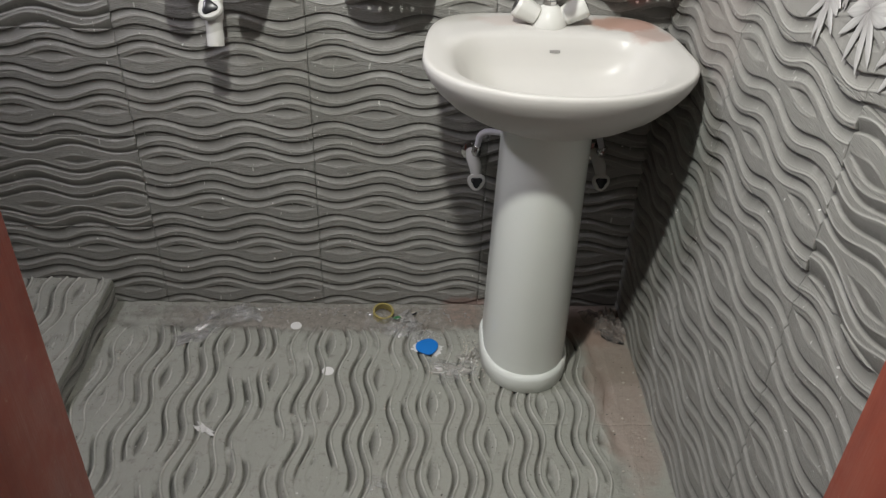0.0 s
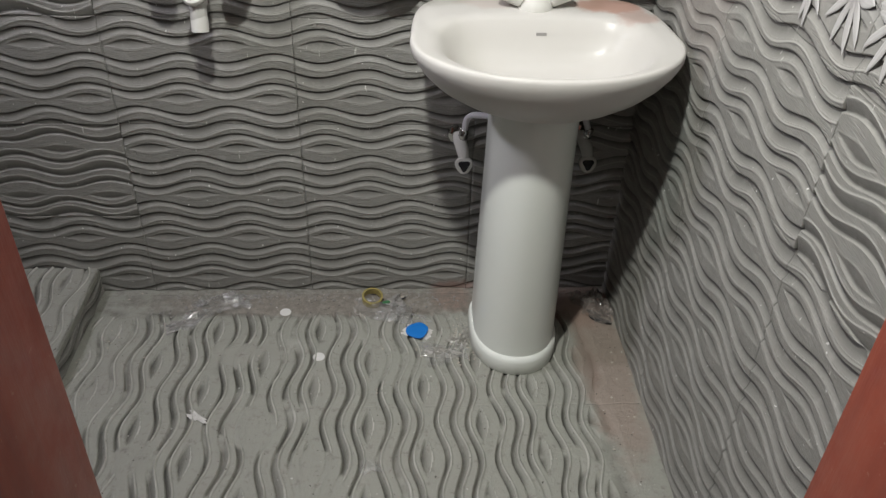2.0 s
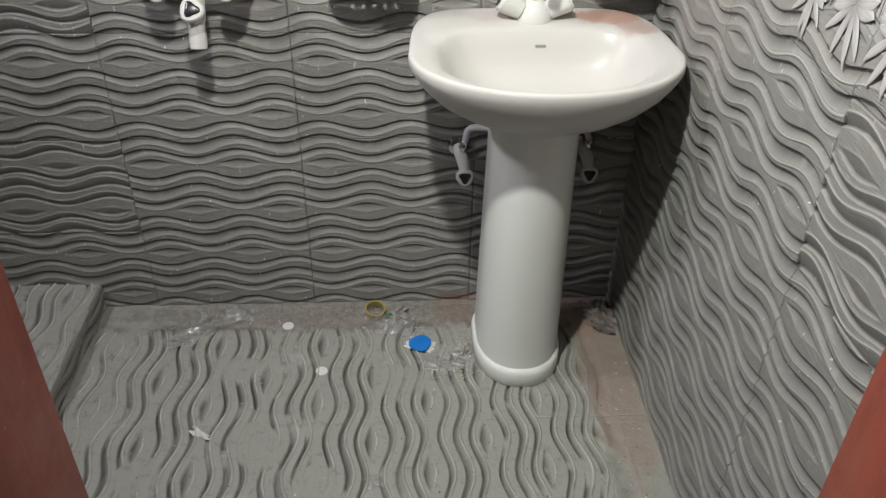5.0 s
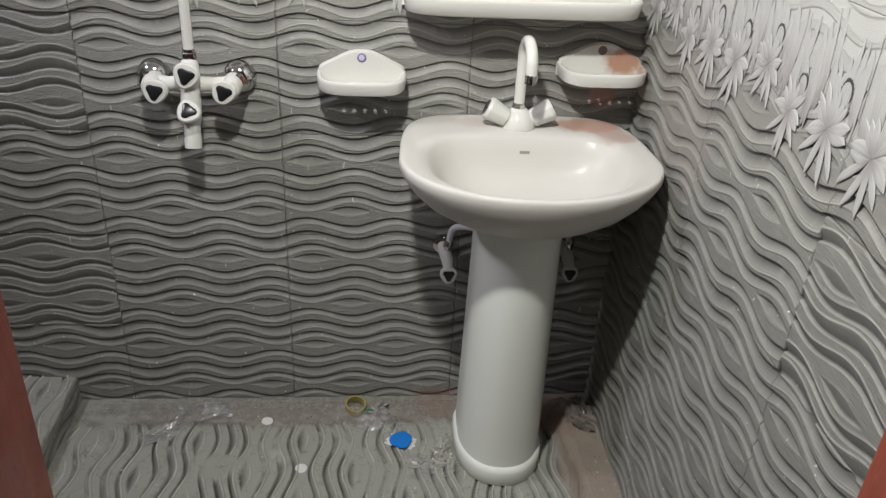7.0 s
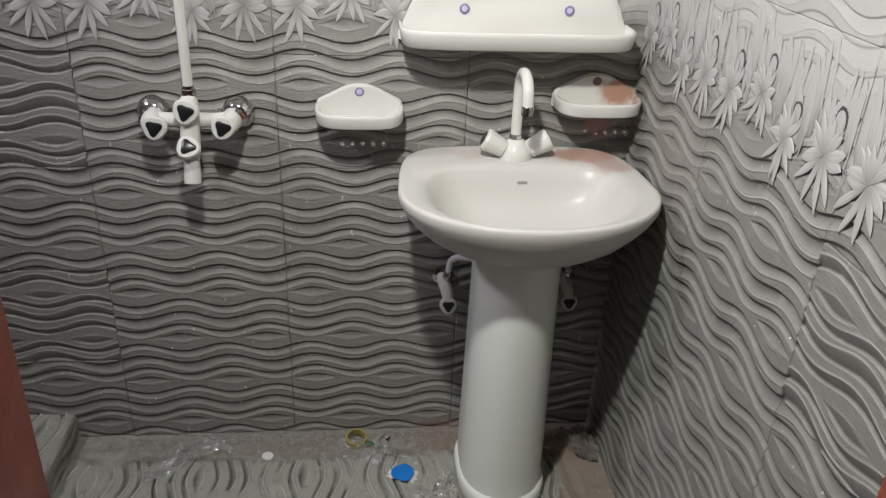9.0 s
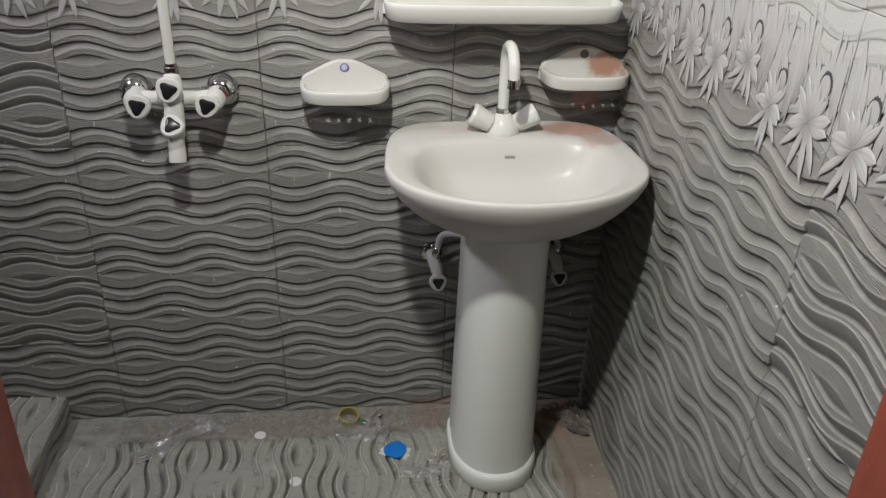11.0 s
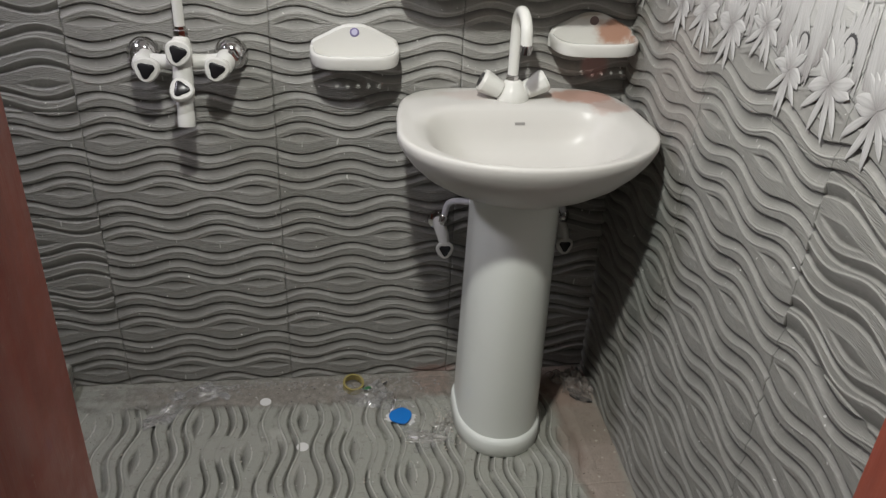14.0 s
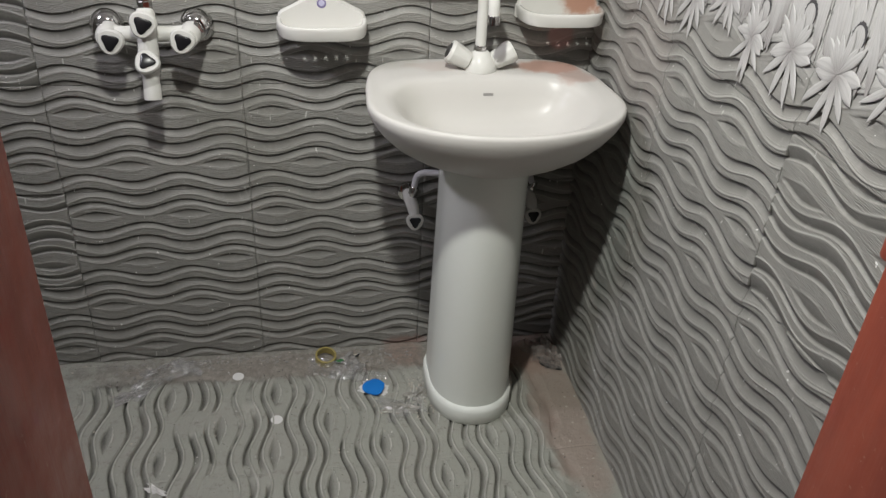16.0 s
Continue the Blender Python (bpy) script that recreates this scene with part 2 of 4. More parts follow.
PLASTIC = china("white_bathroom_plastic", (0.66, 0.655, 0.62), 0.24)
DISH_PLASTIC = china("white_dish_plastic", (0.66, 0.65, 0.62), 0.20, (
    ((0.428, 1.665, 0.905), (0.050, 0.06, 0.036), 0.95, (0.43, 0.24, 0.17)),
    ((0.36, 1.69, 0.95), (0.09, 0.03, 0.022), 0.4, (0.50, 0.40, 0.30)),
    ((0.18, 1.66, 1.005), (0.06, 0.03, 0.012), 0.6, (0.50, 0.25, 0.18)),
))
CHROME = material("chrome", (0.62, 0.61, 0.60), 0.12, 1.0)
BLACK = material("black_plastic", (0.012, 0.012, 0.014), 0.3)
EMBLEM = material("violet_sticker", (0.21, 0.18, 0.34), 0.35)
# second dish's sticker: the shelf's shade is put into its colour
SHADED_EMBLEM = material("shaded_sticker", (0.17, 0.115, 0.11), 0.5)
EMBLEM_MARK = material("pale_violet_mark", (0.52, 0.50, 0.66), 0.4)
LOGO = material("grey_print", (0.27, 0.26, 0.25), 0.5)
PAINT = paint_material()
FILM = film_material("clear_film", (0.62, 0.62, 0.61), 0.84)
MILKY_FILM = film_material("milky_film", (0.43, 0.415, 0.375), 0.3)
PINK_FILM = film_material("dusty_film", (0.40, 0.36, 0.335), 0.6)
TAPE = material("yellow_tape", (0.33, 0.27, 0.09), 0.35)
BLUE = material("blue_label", (0.01, 0.19, 0.62), 0.4)
PAPER = china("white_paper", (0.72, 0.71, 0.69), 0.6)
CRUMB = china("pale_mortar", (0.50, 0.46, 0.40), 0.8)
CRUMB_GREY = china("dull_grey_tape", (0.30, 0.29, 0.275), 0.45)
DARK = material("dark_scrap", (0.045, 0.045, 0.046), 0.5)
GREEN = material("green_scrap", (0.04, 0.16, 0.06), 0.6)
HOSE = china("white_hose", (0.62, 0.61, 0.64), 0.35)


# ---- building helpers ----
def mesh(name, verts, faces, mat, smooth=True, angle=None):
    me = bpy.data.meshes.new(name)
    me.from_pydata([tuple(map(float, v)) for v in verts], [], faces)
    me.materials.append(mat)
    if smooth:
        me.shade_smooth()
        if angle:
            me.set_sharp_from_angle(angle=radians(angle))
    return me


def part(name, data, parent=None, label="", m=None):
    ob = new(name, data)
    ob.parent = parent
    if m is not None:
        ob.matrix_basis = m
    return tagged(ob, label)


def thing(name, place, label, category, group="", kind=""):
    ob = new(name)
    ob.empty_display_size = 0.02
    ob.matrix_basis = pose(*place)
    return tagged(ob, label, category, group, kind)


def bm_mesh(name, bm, mat, smooth=True, angle=35):
    me = bpy.data.meshes.new(name)
    bmesh.ops.recalc_face_normals(bm, faces=bm.faces)
    bm.to_mesh(me)
    bm.free()
    me.materials.append(mat)
    if smooth:
        me.shade_smooth()
        me.set_sharp_from_angle(angle=radians(angle))
    return me


def box(name, lo, hi, mat, bevel=0.0, m=None):
    bm = bmesh.new()
    bmesh.ops.create_cube(bm, size=1)
    lo, hi = Vector(lo), Vector(hi)
    for v in bm.verts:
        v.co = Vector(((v.co[i] + 0.5) * (hi[i] - lo[i]) + lo[i] for i in range(3)))
    if bevel:
        bmesh.ops.bevel(bm, geom=bm.edges[:], offset=bevel, segments=2, profile=0.5, affect="EDGES")
    if m is not None:
        bm.transform(m)
    return bm_mesh(name, bm, mat, bool(bevel))


def loft(name, rings, mat, cap_first=True, cap_last=True, angle=None):
    n = len(rings[0])
    verts = [p for r in rings for p in r]
    faces = [(i * n + j, i * n + (j + 1) % n, (i + 1) * n + (j + 1) % n, (i + 1) * n + j) for i in range(len(rings) - 1) for j in range(n)]
    if cap_first:
        faces.append(tuple(range(n - 1, -1, -1)))
    if cap_last:
        faces.append(tuple((len(rings) - 1) * n + j for j in range(n)))
    return mesh(name, verts, faces, mat, True, angle)


def turned(name, profile, mat, m=None, n=28, lobes=0.0, angle=40):
    """A body of revolution about z from (radius, height) pairs; lobes swell it threefold."""
    m = m if m is not None else Matrix()
    rings = []
    for r, z in profile:
        rings.append([m @ Vector((r * (1 + lobes * math.cos(3 * a)) * math.cos(a), r * (1 + lobes * math.cos(3 * a)) * math.sin(a), z))
                      for a in (math.tau * k / n for k in range(n))])
    return loft(name, rings, mat, True, True, angle)


def tube(name, points, radius, mat, n=16):
    pts = [Vector(p) for p in points]
    rings, side = [], None
    for i, p in enumerate(pts):
        d = (pts[min(i + 1, len(pts) - 1)] - pts[max(i - 1, 0)]).normalized()
        if side is None:
            side = d.orthogonal().normalized()
        side = (side - d * side.dot(d)).normalized()
        up = d.cross(side)
        r = radius[i] if isinstance(radius, (list, tuple)) else radius
        rings.append([p + r * (math.cos(a) * side + math.sin(a) * up) for a in (math.tau * k / n for k in range(n))])
    return loft(name, rings, mat, True, True, 50)


def bend(points, radius, steps=8):
    """A polyline with its inner corners rounded."""
    pts = [Vector(p) for p in points]
    out = [pts[0]]
    for a, b, c in zip(pts, pts[1:], pts[2:]):
        r = min(radius, (a - b).length * 0.49, (c - b).length * 0.49)
        s, e = b + (a - b).normalized() * r, b + (c - b).normalized() * r
        out += [s.lerp(b, t).lerp(b.lerp(e, t), t) for t in (k / steps for k in range(steps + 1))]
    return out + [pts[-1]]


def axis(place, direction, roll=0.0):
    """The frame whose z axis runs along a direction, at a place."""
    return Matrix.Translation(place) @ Vector(direction).to_track_quat("Z", "Y").to_matrix().to_4x4() @ pose(0, 0, 0, 0, 0, roll)


def at_base(ob, data):
    """Moves a mesh built in world places into the frame of its thing."""
    data.transform(ob.matrix_basis.inverted())
    return data


# ---- embossed tile ----
EYE_LOW, EYE_HIGH, PERIOD = 0.144, 0.058, 0.2
# each cord: the height of its upper lip over the eye row below, and its width
CORDS = ((0.0285, 0.0165), (0.0628, 0.0235), (0.0965, 0.0170))

def swell(u, v):
    """Offset over the eye row below and the sideways swing of the cords there."""
    row_h = TILE_H / 2
    s = (v - row_h / 2) / row_h
    row = np.floor(s)
    low = np.mod(row, 2) == 0
    c0 = np.where(low, EYE_LOW, EYE_HIGH)
    c1 = np.where(low, EYE_HIGH + 0.1, EYE_LOW - 0.1)
    phase = math.tau * (u - (c0 + (c1 - c0) * (s - row))) / PERIOD
    return (s - row) * row_h, low, c0, phase, 0.0102 * np.cos(phase)


def ease(s):
    s = np.clip(s, 0, 1)
    return 0.65 * s + 0.35 * s * s


def relief(u, v, slim=1.0):
    """Height of the embossing: rows of pointed eyes in an engraved ground, and wavy cords that part round them. A cord dips under a sharp lip and swells to a crest."""
    row_h = TILE_H / 2
    off, low, c0, phase, swing = swell(u, v)
    q = off - swing
    h = np.full_like(u, GROUND)
    fall = 0.0012 if slim == 1.0 else 0.0032
    for lip, width in CORDS:
        wide = slim * width * (1 + 0.16 * np.cos(phase + 2.2))
        d = lip - 0.35 * (1 - slim) * width - q
        cord = DEEP + (CREST - DEEP) * ease(d / wide)
        cord = np.where(d > wide * 0.86, np.minimum(cord, CREST - 0.0009 * np.clip((d / wide - 0.80) / 0.2, 0, 1) ** 2), cord)
        cord = np.where(d > wide, CREST - 0.0009 + (GROUND - CREST + 0.0009) * np.clip((d - wide) / fall, 0, 1), cord)
        cord = np.where(d < 0, DEEP + (GROUND - DEEP) * np.clip(-d / 0.0014, 0, 1), cord)
        h = np.where((d > -0.0014) & (d < wide + fall), cord, h)
    for sign, shift in ((0, c0), (1, np.where(low, EYE_HIGH, EYE_LOW))):
        dv = off - sign * row_h
        du = np.mod(u - shift + PERIOD / 2, PERIOD) - PERIOD / 2
        k = np.clip(1 - (np.abs(du) / 0.0505) ** 1.7, 0, 1)
        half = 0.0132 * k
        t = (half - dv) / np.maximum(2 * half, 1e-5)
        inside = (t > 0) & (t < 1) & (k > 0.02)
        sunk = GROUND - 0.0052 * k ** 0.5 + (0.0068 * k ** 0.5) * ease(t)
        sunk = GROUND + (sunk - GROUND) * np.clip((half - dv) / 0.0010, 0, 1)
        h = np.where(inside, sunk, h)
    return h


def sheet(u, v):
    """Grid over a tile whose rows follow the cords, straight at its rim."""
    uu, vv = np.meshgrid(u, v)
    off, _, _, _, swing = swell(uu, vv)
    rim = np.minimum(vv - v[0], v[-1] - vv) / 0.022
    ends = np.minimum(off, TILE_H / 2 - off) / 0.020
    return uu, vv + swing * np.clip(np.minimum(rim, ends), 0, 1)


def grid_mesh(name, u, v, h, mat):
    """A sheet of heights over a rectangle."""
    nu, nv = len(u), len(v)
    uu, vv = sheet(u, v)
    co = np.stack([uu, vv, h], -1).reshape(-1, 3)
    i = np.arange(nu * nv).reshape(nv, nu)
    quads = np.stack([i[:-1, :-1], i[:-1, 1:], i[1:, 1:], i[1:, :-1]], -1).reshape(-1, 4)
    me = bpy.data.meshes.new(name)
    me.vertices.add(len(co))
    me.vertices.foreach_set("co", co.ravel())
    me.loops.add(quads.size)
    me.loops.foreach_set("vertex_index", quads.ravel())
    me.polygons.add(len(quads))
    me.polygons.foreach_set("loop_start", np.arange(0, quads.size, 4))
    me.update(calc_edges=True)
    me.materials.append(mat)
    me.shade_smooth()
    return me


def span(a, b, step):
    n = max(2, round((b - a) / step))
    inner = np.linspace(a + 0.0007, b - 0.0007, n)
    return np.concatenate([[a, a + 0.0002], inner, [b - 0.0002, b]])


def tile_heights(u, v, fill, jointed=False):
    uu, vv = sheet(u, v)
    h = relief(uu, vv, 1.0 if jointed else 0.64)
    h = fill(uu, vv, h)
    edge = np.ones_like(h)
    edge[[0, -1], :] = edge[:, [0, -1]] = 0
    h = np.where(edge > 0, h, -0.005)
    if not jointed:
        # cement bridges the floor's joints, leaving a faint line
        h[[0, -1], :] = h[[1, -2], :]
        h[:, [0, 1, -2, -1]] -= 0.0004
        h[:, [0, -1]] = h[:, [1, -2]]
        return h
    for sl in (np.s_[1, :], np.s_[-2, :], np.s_[:, 1], np.s_[:, -2]):
        h[sl] = h[sl] * 0.92 - 0.0002
    h[[0, -1], :] = h[:, [0, -1]] = -0.0006
    return h


TILE_MESHES = {}


def soften(mat):
    """The pale tiles are embossed more shallowly; the border loses its relief towards the top."""
    if mat is WHITE_TILE:
        return lambda u, v, h: h * 0.36
    if mat is FLOWER_TILE:
        return lambda u, v, h: h * np.interp(v, (0.03, 0.11), (1.0, 0.25))
    return lambda u, v, h: h


def wall_tile(u0, u1, v0, v1, mat):
    key = (round(u0, 4), round(u1, 4), round(v0, 4), round(v1, 4), mat.name)
    if key not in TILE_MESHES:
        u, v = span(u0 + GAP / 2, u1 - GAP / 2, 0.0050), span(v0 + GAP / 2, v1 - GAP / 2, 0.00125)
        TILE_MESHES[key] = grid_mesh("tile", u, v, tile_heights(u, v, soften(mat), True), mat)
    return TILE_MESHES[key]


PETAL_ACROSS = (-1.0, -0.82, -0.52, -0.26, 0.0, 0.26, 0.52, 0.82, 1.0)
PETAL_RISE = (-0.5, 0.55, 0.92, 0.84, 1.0, 0.84, 0.92, 0.55, -0.5)


def petal(m, length, width, lift, curl, tip=0.0, drop=0.0007):
    """One pointed petal along +y from the origin, softly ridged; its (across, along) place is kept for the printed veins."""
    rows, verts, faces, place = 8, [], [], []
    for i in range(rows + 1):
        t = i / rows
        w = width * (math.sin(math.pi * min(1.0, t * 0.95 + 0.05)) ** 0.75) * (0.80 + 0.42 * t)
        x = curl * t * t
        z = lift * (0.2 + 0.8 * math.sin(math.pi * (0.08 + 0.84 * t)))
        for across, rise in zip(PETAL_ACROSS, PETAL_RISE):
            verts.append(m @ Vector((x + across * w / 2, 0.0006 + t * length, tip * t + (z * rise if abs(across) < 1 else -drop))))
            place.append((across * 0.5 + 0.5, t))
    wide = len(PETAL_ACROSS)
    for i in range(rows):
        for k in range(wide - 1):
            a = i * wide + k
            faces.append((a, a + 1, a + wide + 1, a + wide))
    return verts, faces, place


def join(pieces):
    verts, faces, places = [], [], []
    for v, f, p in pieces:
        faces += [tuple(i + len(verts) for i in q) for q in f]
        verts += v
        places += p
    return verts, faces, places


FLOWERS = ((0.050, 0.098, 1.35), (0.154, 0.124, 1.2), (0.247, 0.084, 1.15), (0.347, 0.097, 1.35))


def bed(v):
    """Height on which the petals of the border lie."""
    return CREST * float(np.interp(v, (0.03, 0.11), (1.0, 0.25)))


def flower_meshes():
    rng = random.Random(5)
    made = []
    for u, v, size in FLOWERS:
        pieces, arc = [], []
        # long leaves behind, then drooping, spreading and upright petals
        for k in range(17):
            x = -0.056 + 0.007 * k + rng.uniform(-0.004, 0.004)
            foot = v + rng.uniform(-0.015, 0.03)
            pieces.append(petal(pose(u + x, foot, 0.0016 + rng.uniform(0, 0.0009), 0, 0, rng.uniform(-9, 9)), min(rng.uniform(0.06, 0.13), TILE_H - 0.006 - foot), rng.uniform(0.011, 0.019), 0.0008, rng.uniform(-0.012, 0.012), 0.0, 0.0003))
        for a in (-44, -17, 6, 33):
            pieces.append(petal(pose(u, v, 0.0030 + rng.uniform(0, 0.0006), 0, 0, 180 + a + rng.uniform(-5, 5)), size * rng.uniform(0.042, 0.060), 0.0090 * size, 0.0013, rng.uniform(-0.010, 0.010)))
        for a in (-112, -80, 76, 108):
            pieces.append(petal(pose(u, v, 0.0037 + rng.uniform(0, 0.0006), 0, 0, a + rng.uniform(-7, 7)), size * rng.uniform(0.028, 0.039), 0.0150 * size, 0.0014, rng.choice((-1, 1)) * rng.uniform(0.006, 0.014)))
        for a in (-46, 44, -29, 27, -13, 10):
            pieces.append(petal(pose(u, v, 0.0043 + rng.uniform(0, 0.0008), 0, 0, a + rng.uniform(-4, 4)), size * rng.uniform(0.030, 0.043), 0.0096 * size, 0.0013, rng.uniform(-0.006, 0.006)))
        vs, fs, places = join(pieces)
        vs = [Vector((min(max(p.x, 0.003), TILE_L - 0.003), min(max(p.y, 0.003), TILE_H - 0.003), bed(p.y) + 0.7 * (p.z - 0.0016))) for p in vs]
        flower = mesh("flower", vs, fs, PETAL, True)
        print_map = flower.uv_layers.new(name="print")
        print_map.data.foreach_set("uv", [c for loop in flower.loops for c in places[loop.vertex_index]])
        # dark crescent of stamens behind the upright petals
        cx, cy, r = u + 0.011 * size, v + 0.036 * size, 0.0085 * size
        ring = []
        for k in range(25):
            t = -0.5 + (math.pi + 0.7) * k / 24
            thick = 0.0045 * size * math.sin(math.pi * (k + 1.5) / 27) * (1.0 if k % 2 else 0.72)
            ring += [(cx + r * math.cos(t), cy + r * 1.35 * math.sin(t), bed(cy) + 0.0012), (cx + (r + thick) * math.cos(t), cy + (r * 1.35 + thick) * math.sin(t), bed(cy) + 0.0010)]
        arc = mesh("stamen", [Vector(p) for p in ring], [(2 * k, 2 * k + 1, 2 * k + 3, 2 * k + 2) for k in range(24)], STAMEN)
        made.append((flower, arc))
    return made


FLOWER_MESHES = flower_meshes()


def tile_wall(wall, frame_of, length, first_u, first_v, top, border_row, turned_tiles=()):
    """Rows of tiles on a wall. frame_of places (u, v) of the wall's face; joints start at first_u, first_v and tiles are cut at the ends; turned_tiles: (column, row) of those laid upside down."""
    upside_down = Matrix.Translation((TILE_L, TILE_H, 0)) @ Matrix.Rotation(math.pi, 4, "Z")
    row, v = 0, first_v
    while v < top - 0.02:
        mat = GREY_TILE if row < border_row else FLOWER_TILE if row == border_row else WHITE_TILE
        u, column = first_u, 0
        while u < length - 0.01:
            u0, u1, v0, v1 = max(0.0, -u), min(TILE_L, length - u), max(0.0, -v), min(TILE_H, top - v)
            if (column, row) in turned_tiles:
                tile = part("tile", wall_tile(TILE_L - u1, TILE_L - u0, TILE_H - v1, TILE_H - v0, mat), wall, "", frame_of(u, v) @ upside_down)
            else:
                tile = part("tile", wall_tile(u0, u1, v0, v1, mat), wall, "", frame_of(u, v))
            if row == border_row:
                for (flower, stamen), spot in zip(FLOWER_MESHES, FLOWERS):
                    if not u0 + 0.03 < spot[0] < u1 - 0.035:
                        continue
                    part("stamen", stamen, part("flower", flower, tile, "white lotus flower in relief"), "dark grey stamens")
            u += TILE_L
            column += 1
        v += TILE_H
        row += 1


# ---- structure ----
def slab(name, lo, hi, mat, label, category):
    return tagged(new(name, box(name, lo, hi, mat)), label, category, "", "structure")


floor = slab("floor", (LEFT - 0.1, FRONT, -0.12), (RIGHT + 0.1, BACK + 0.1, -0.019), GROUT, "grey wave-embossed floor tiles smeared with cement", "floor")
hall_floor = slab("floor_hall", (-2.2, -2.2, -0.12), (1.6, FRONT, -0.006), HALL, "plain dull hall floor outside the door", "floor")
wall_north = slab("wall_north", (LEFT - 0.1, BACK, 0), (RIGHT + 0.1, BACK + 0.1, TOP), GROUT, "back wall of grey wave-embossed tiles with flower border", "wall")
wall_east = slab("wall_east", (RIGHT, FRONT, 0), (RIGHT + 0.1, BACK, TOP), GROUT, "side wall of grey wave-embossed tiles with flower border", "wall")
wall_west = slab("wall_west", (LEFT - 0.1, FRONT, 0), (LEFT, BACK, TOP), PLAIN_TILE, "plain grey side wall", "wall")
ceiling = slab("ceiling", (LEFT - 0.1, FRONT, TOP), (RIGHT + 0.1, BACK + 0.1, TOP + 0.1), PLASTER, "plain off-white ceiling", "ceiling")
DOOR_L, DOOR_R, DOOR_TOP, WALL_IN = -0.45, 0.43, 2.06, FRONT - 0.14
for name, lo, hi in (("wall_south", (LEFT - 0.1, WALL_IN, 0), (DOOR_L, FRONT, TOP)), ("wall_south_east", (DOOR_R, WALL_IN, 0), (RIGHT + 0.1, FRONT, TOP)),
                     ("wall_over_door", (DOOR_L, WALL_IN, DOOR_TOP), (DOOR_R, FRONT, TOP))):
    slab(name, lo, hi, PLAIN_TILE, "plain grey wall beside the doorway", "wall")
for name, lo, hi in (("wall_hall_west", (-2.3, -2.3, 0), (-2.2, WALL_IN, 2.5)), ("wall_hall_east", (1.6, -2.3, 0), (1.7, WALL_IN, 2.5)), ("wall_hall_south", (-2.2, -2.3, 0), (1.6, -2.2, 2.5)),
                     ("wall_hall_north", (-2.2, WALL_IN, 0), (LEFT - 0.1, FRONT, 2.5)), ("wall_hall_north_east", (RIGHT + 0.1, WALL_IN, 0), (1.6, FRONT, 2.5))):
    slab(name, lo, hi, HALL, "plain dull hall wall", "wall")
slab("ceiling_hall", (-2.2, -2.2, 2.5), (1.6, FRONT, 2.6), HALL, "plain dull hall ceiling", "ceiling")


# ---- door frame ----
def door_frame():
    frame_thing = thing("door_frame", (0, 0.55, 0), "red-brown painted door frame with chipped gloss paint", "door frame", "", "structure")

    def jamb(x_in, x_out, name, lo_z, hi_z):
        bm = bmesh.new()
        s = 1 if x_out > x_in else -1
        section = [(x_in, 0.575), (x_in, 0.40), (x_out + s * 0.03, 0.40), (x_out + s * 0.03, 0.478), (x_out, 0.478), (x_out, 0.575)]
        rings = [[bm.verts.new((x, y, z)) for x, y in section] for z in (lo_z, hi_z)]
        n = len(section)
        for k in range(n):
            bm.faces.new((rings[0][k], rings[0][(k + 1) % n], rings[1][(k + 1) % n], rings[1][k]))
        bm.faces.new(rings[0]), bm.faces.new(rings[1])
        bmesh.ops.bevel(bm, geom=[e for e in bm.edges if abs(e.verts[0].co.z - e.verts[1].co.z) > 0.1], offset=0.003, segments=2, profile=0.5, affect="EDGES")
        return part(name, at_base(frame_thing, bm_mesh(name, bm, PAINT)), frame_thing)

    jamb(-0.373, DOOR_L, "jamb", 0, DOOR_TOP)
    jamb(0.372, DOOR_R, "jamb", 0, DOOR_TOP)
    part("lintel", at_base(frame_thing, box("lintel", (-0.373, 0.456, DOOR_TOP - 0.07), (0.372, 0.574, DOOR_TOP), PAINT, 0.003)), frame_thing)
    part("strike_plate", at_base(frame_thing, box("strike_plate", (0.353, 0.545, 0.958), (0.3725, 0.568, 0.990), PAINT, 0.004)), frame_thing, "small painted bolt catch")


door_frame()


# ---- basin and pedestal ----
CX = 0.208


def outline(z, ax, yc, front, back, nf=2.0, nb=2.0, z_back=None, n=112):
    ring = []
    for k in range(n):
        a = math.tau * k / n
        c, s = math.cos(a), math.sin(a)
        e = nf if s < 0 else nb
        x = ax * math.copysign(abs(c) ** (2 / e), c)
        y = yc + (front if s < 0 else back) * math.copysign(abs(s) ** (2 / e), s)
        if s > 0 and back > 0.2:
            x *= 1 - 0.085 * ((y - yc) / back) ** 1.4
        t = min(1.0, max(0.0, (s - 0.15) / 0.5))
        ring.append(Vector((CX + x, min(y, 1.694), z if z_back is None else z + (z_back - z) * t * t * (3 - 2 * t))))
    return ring


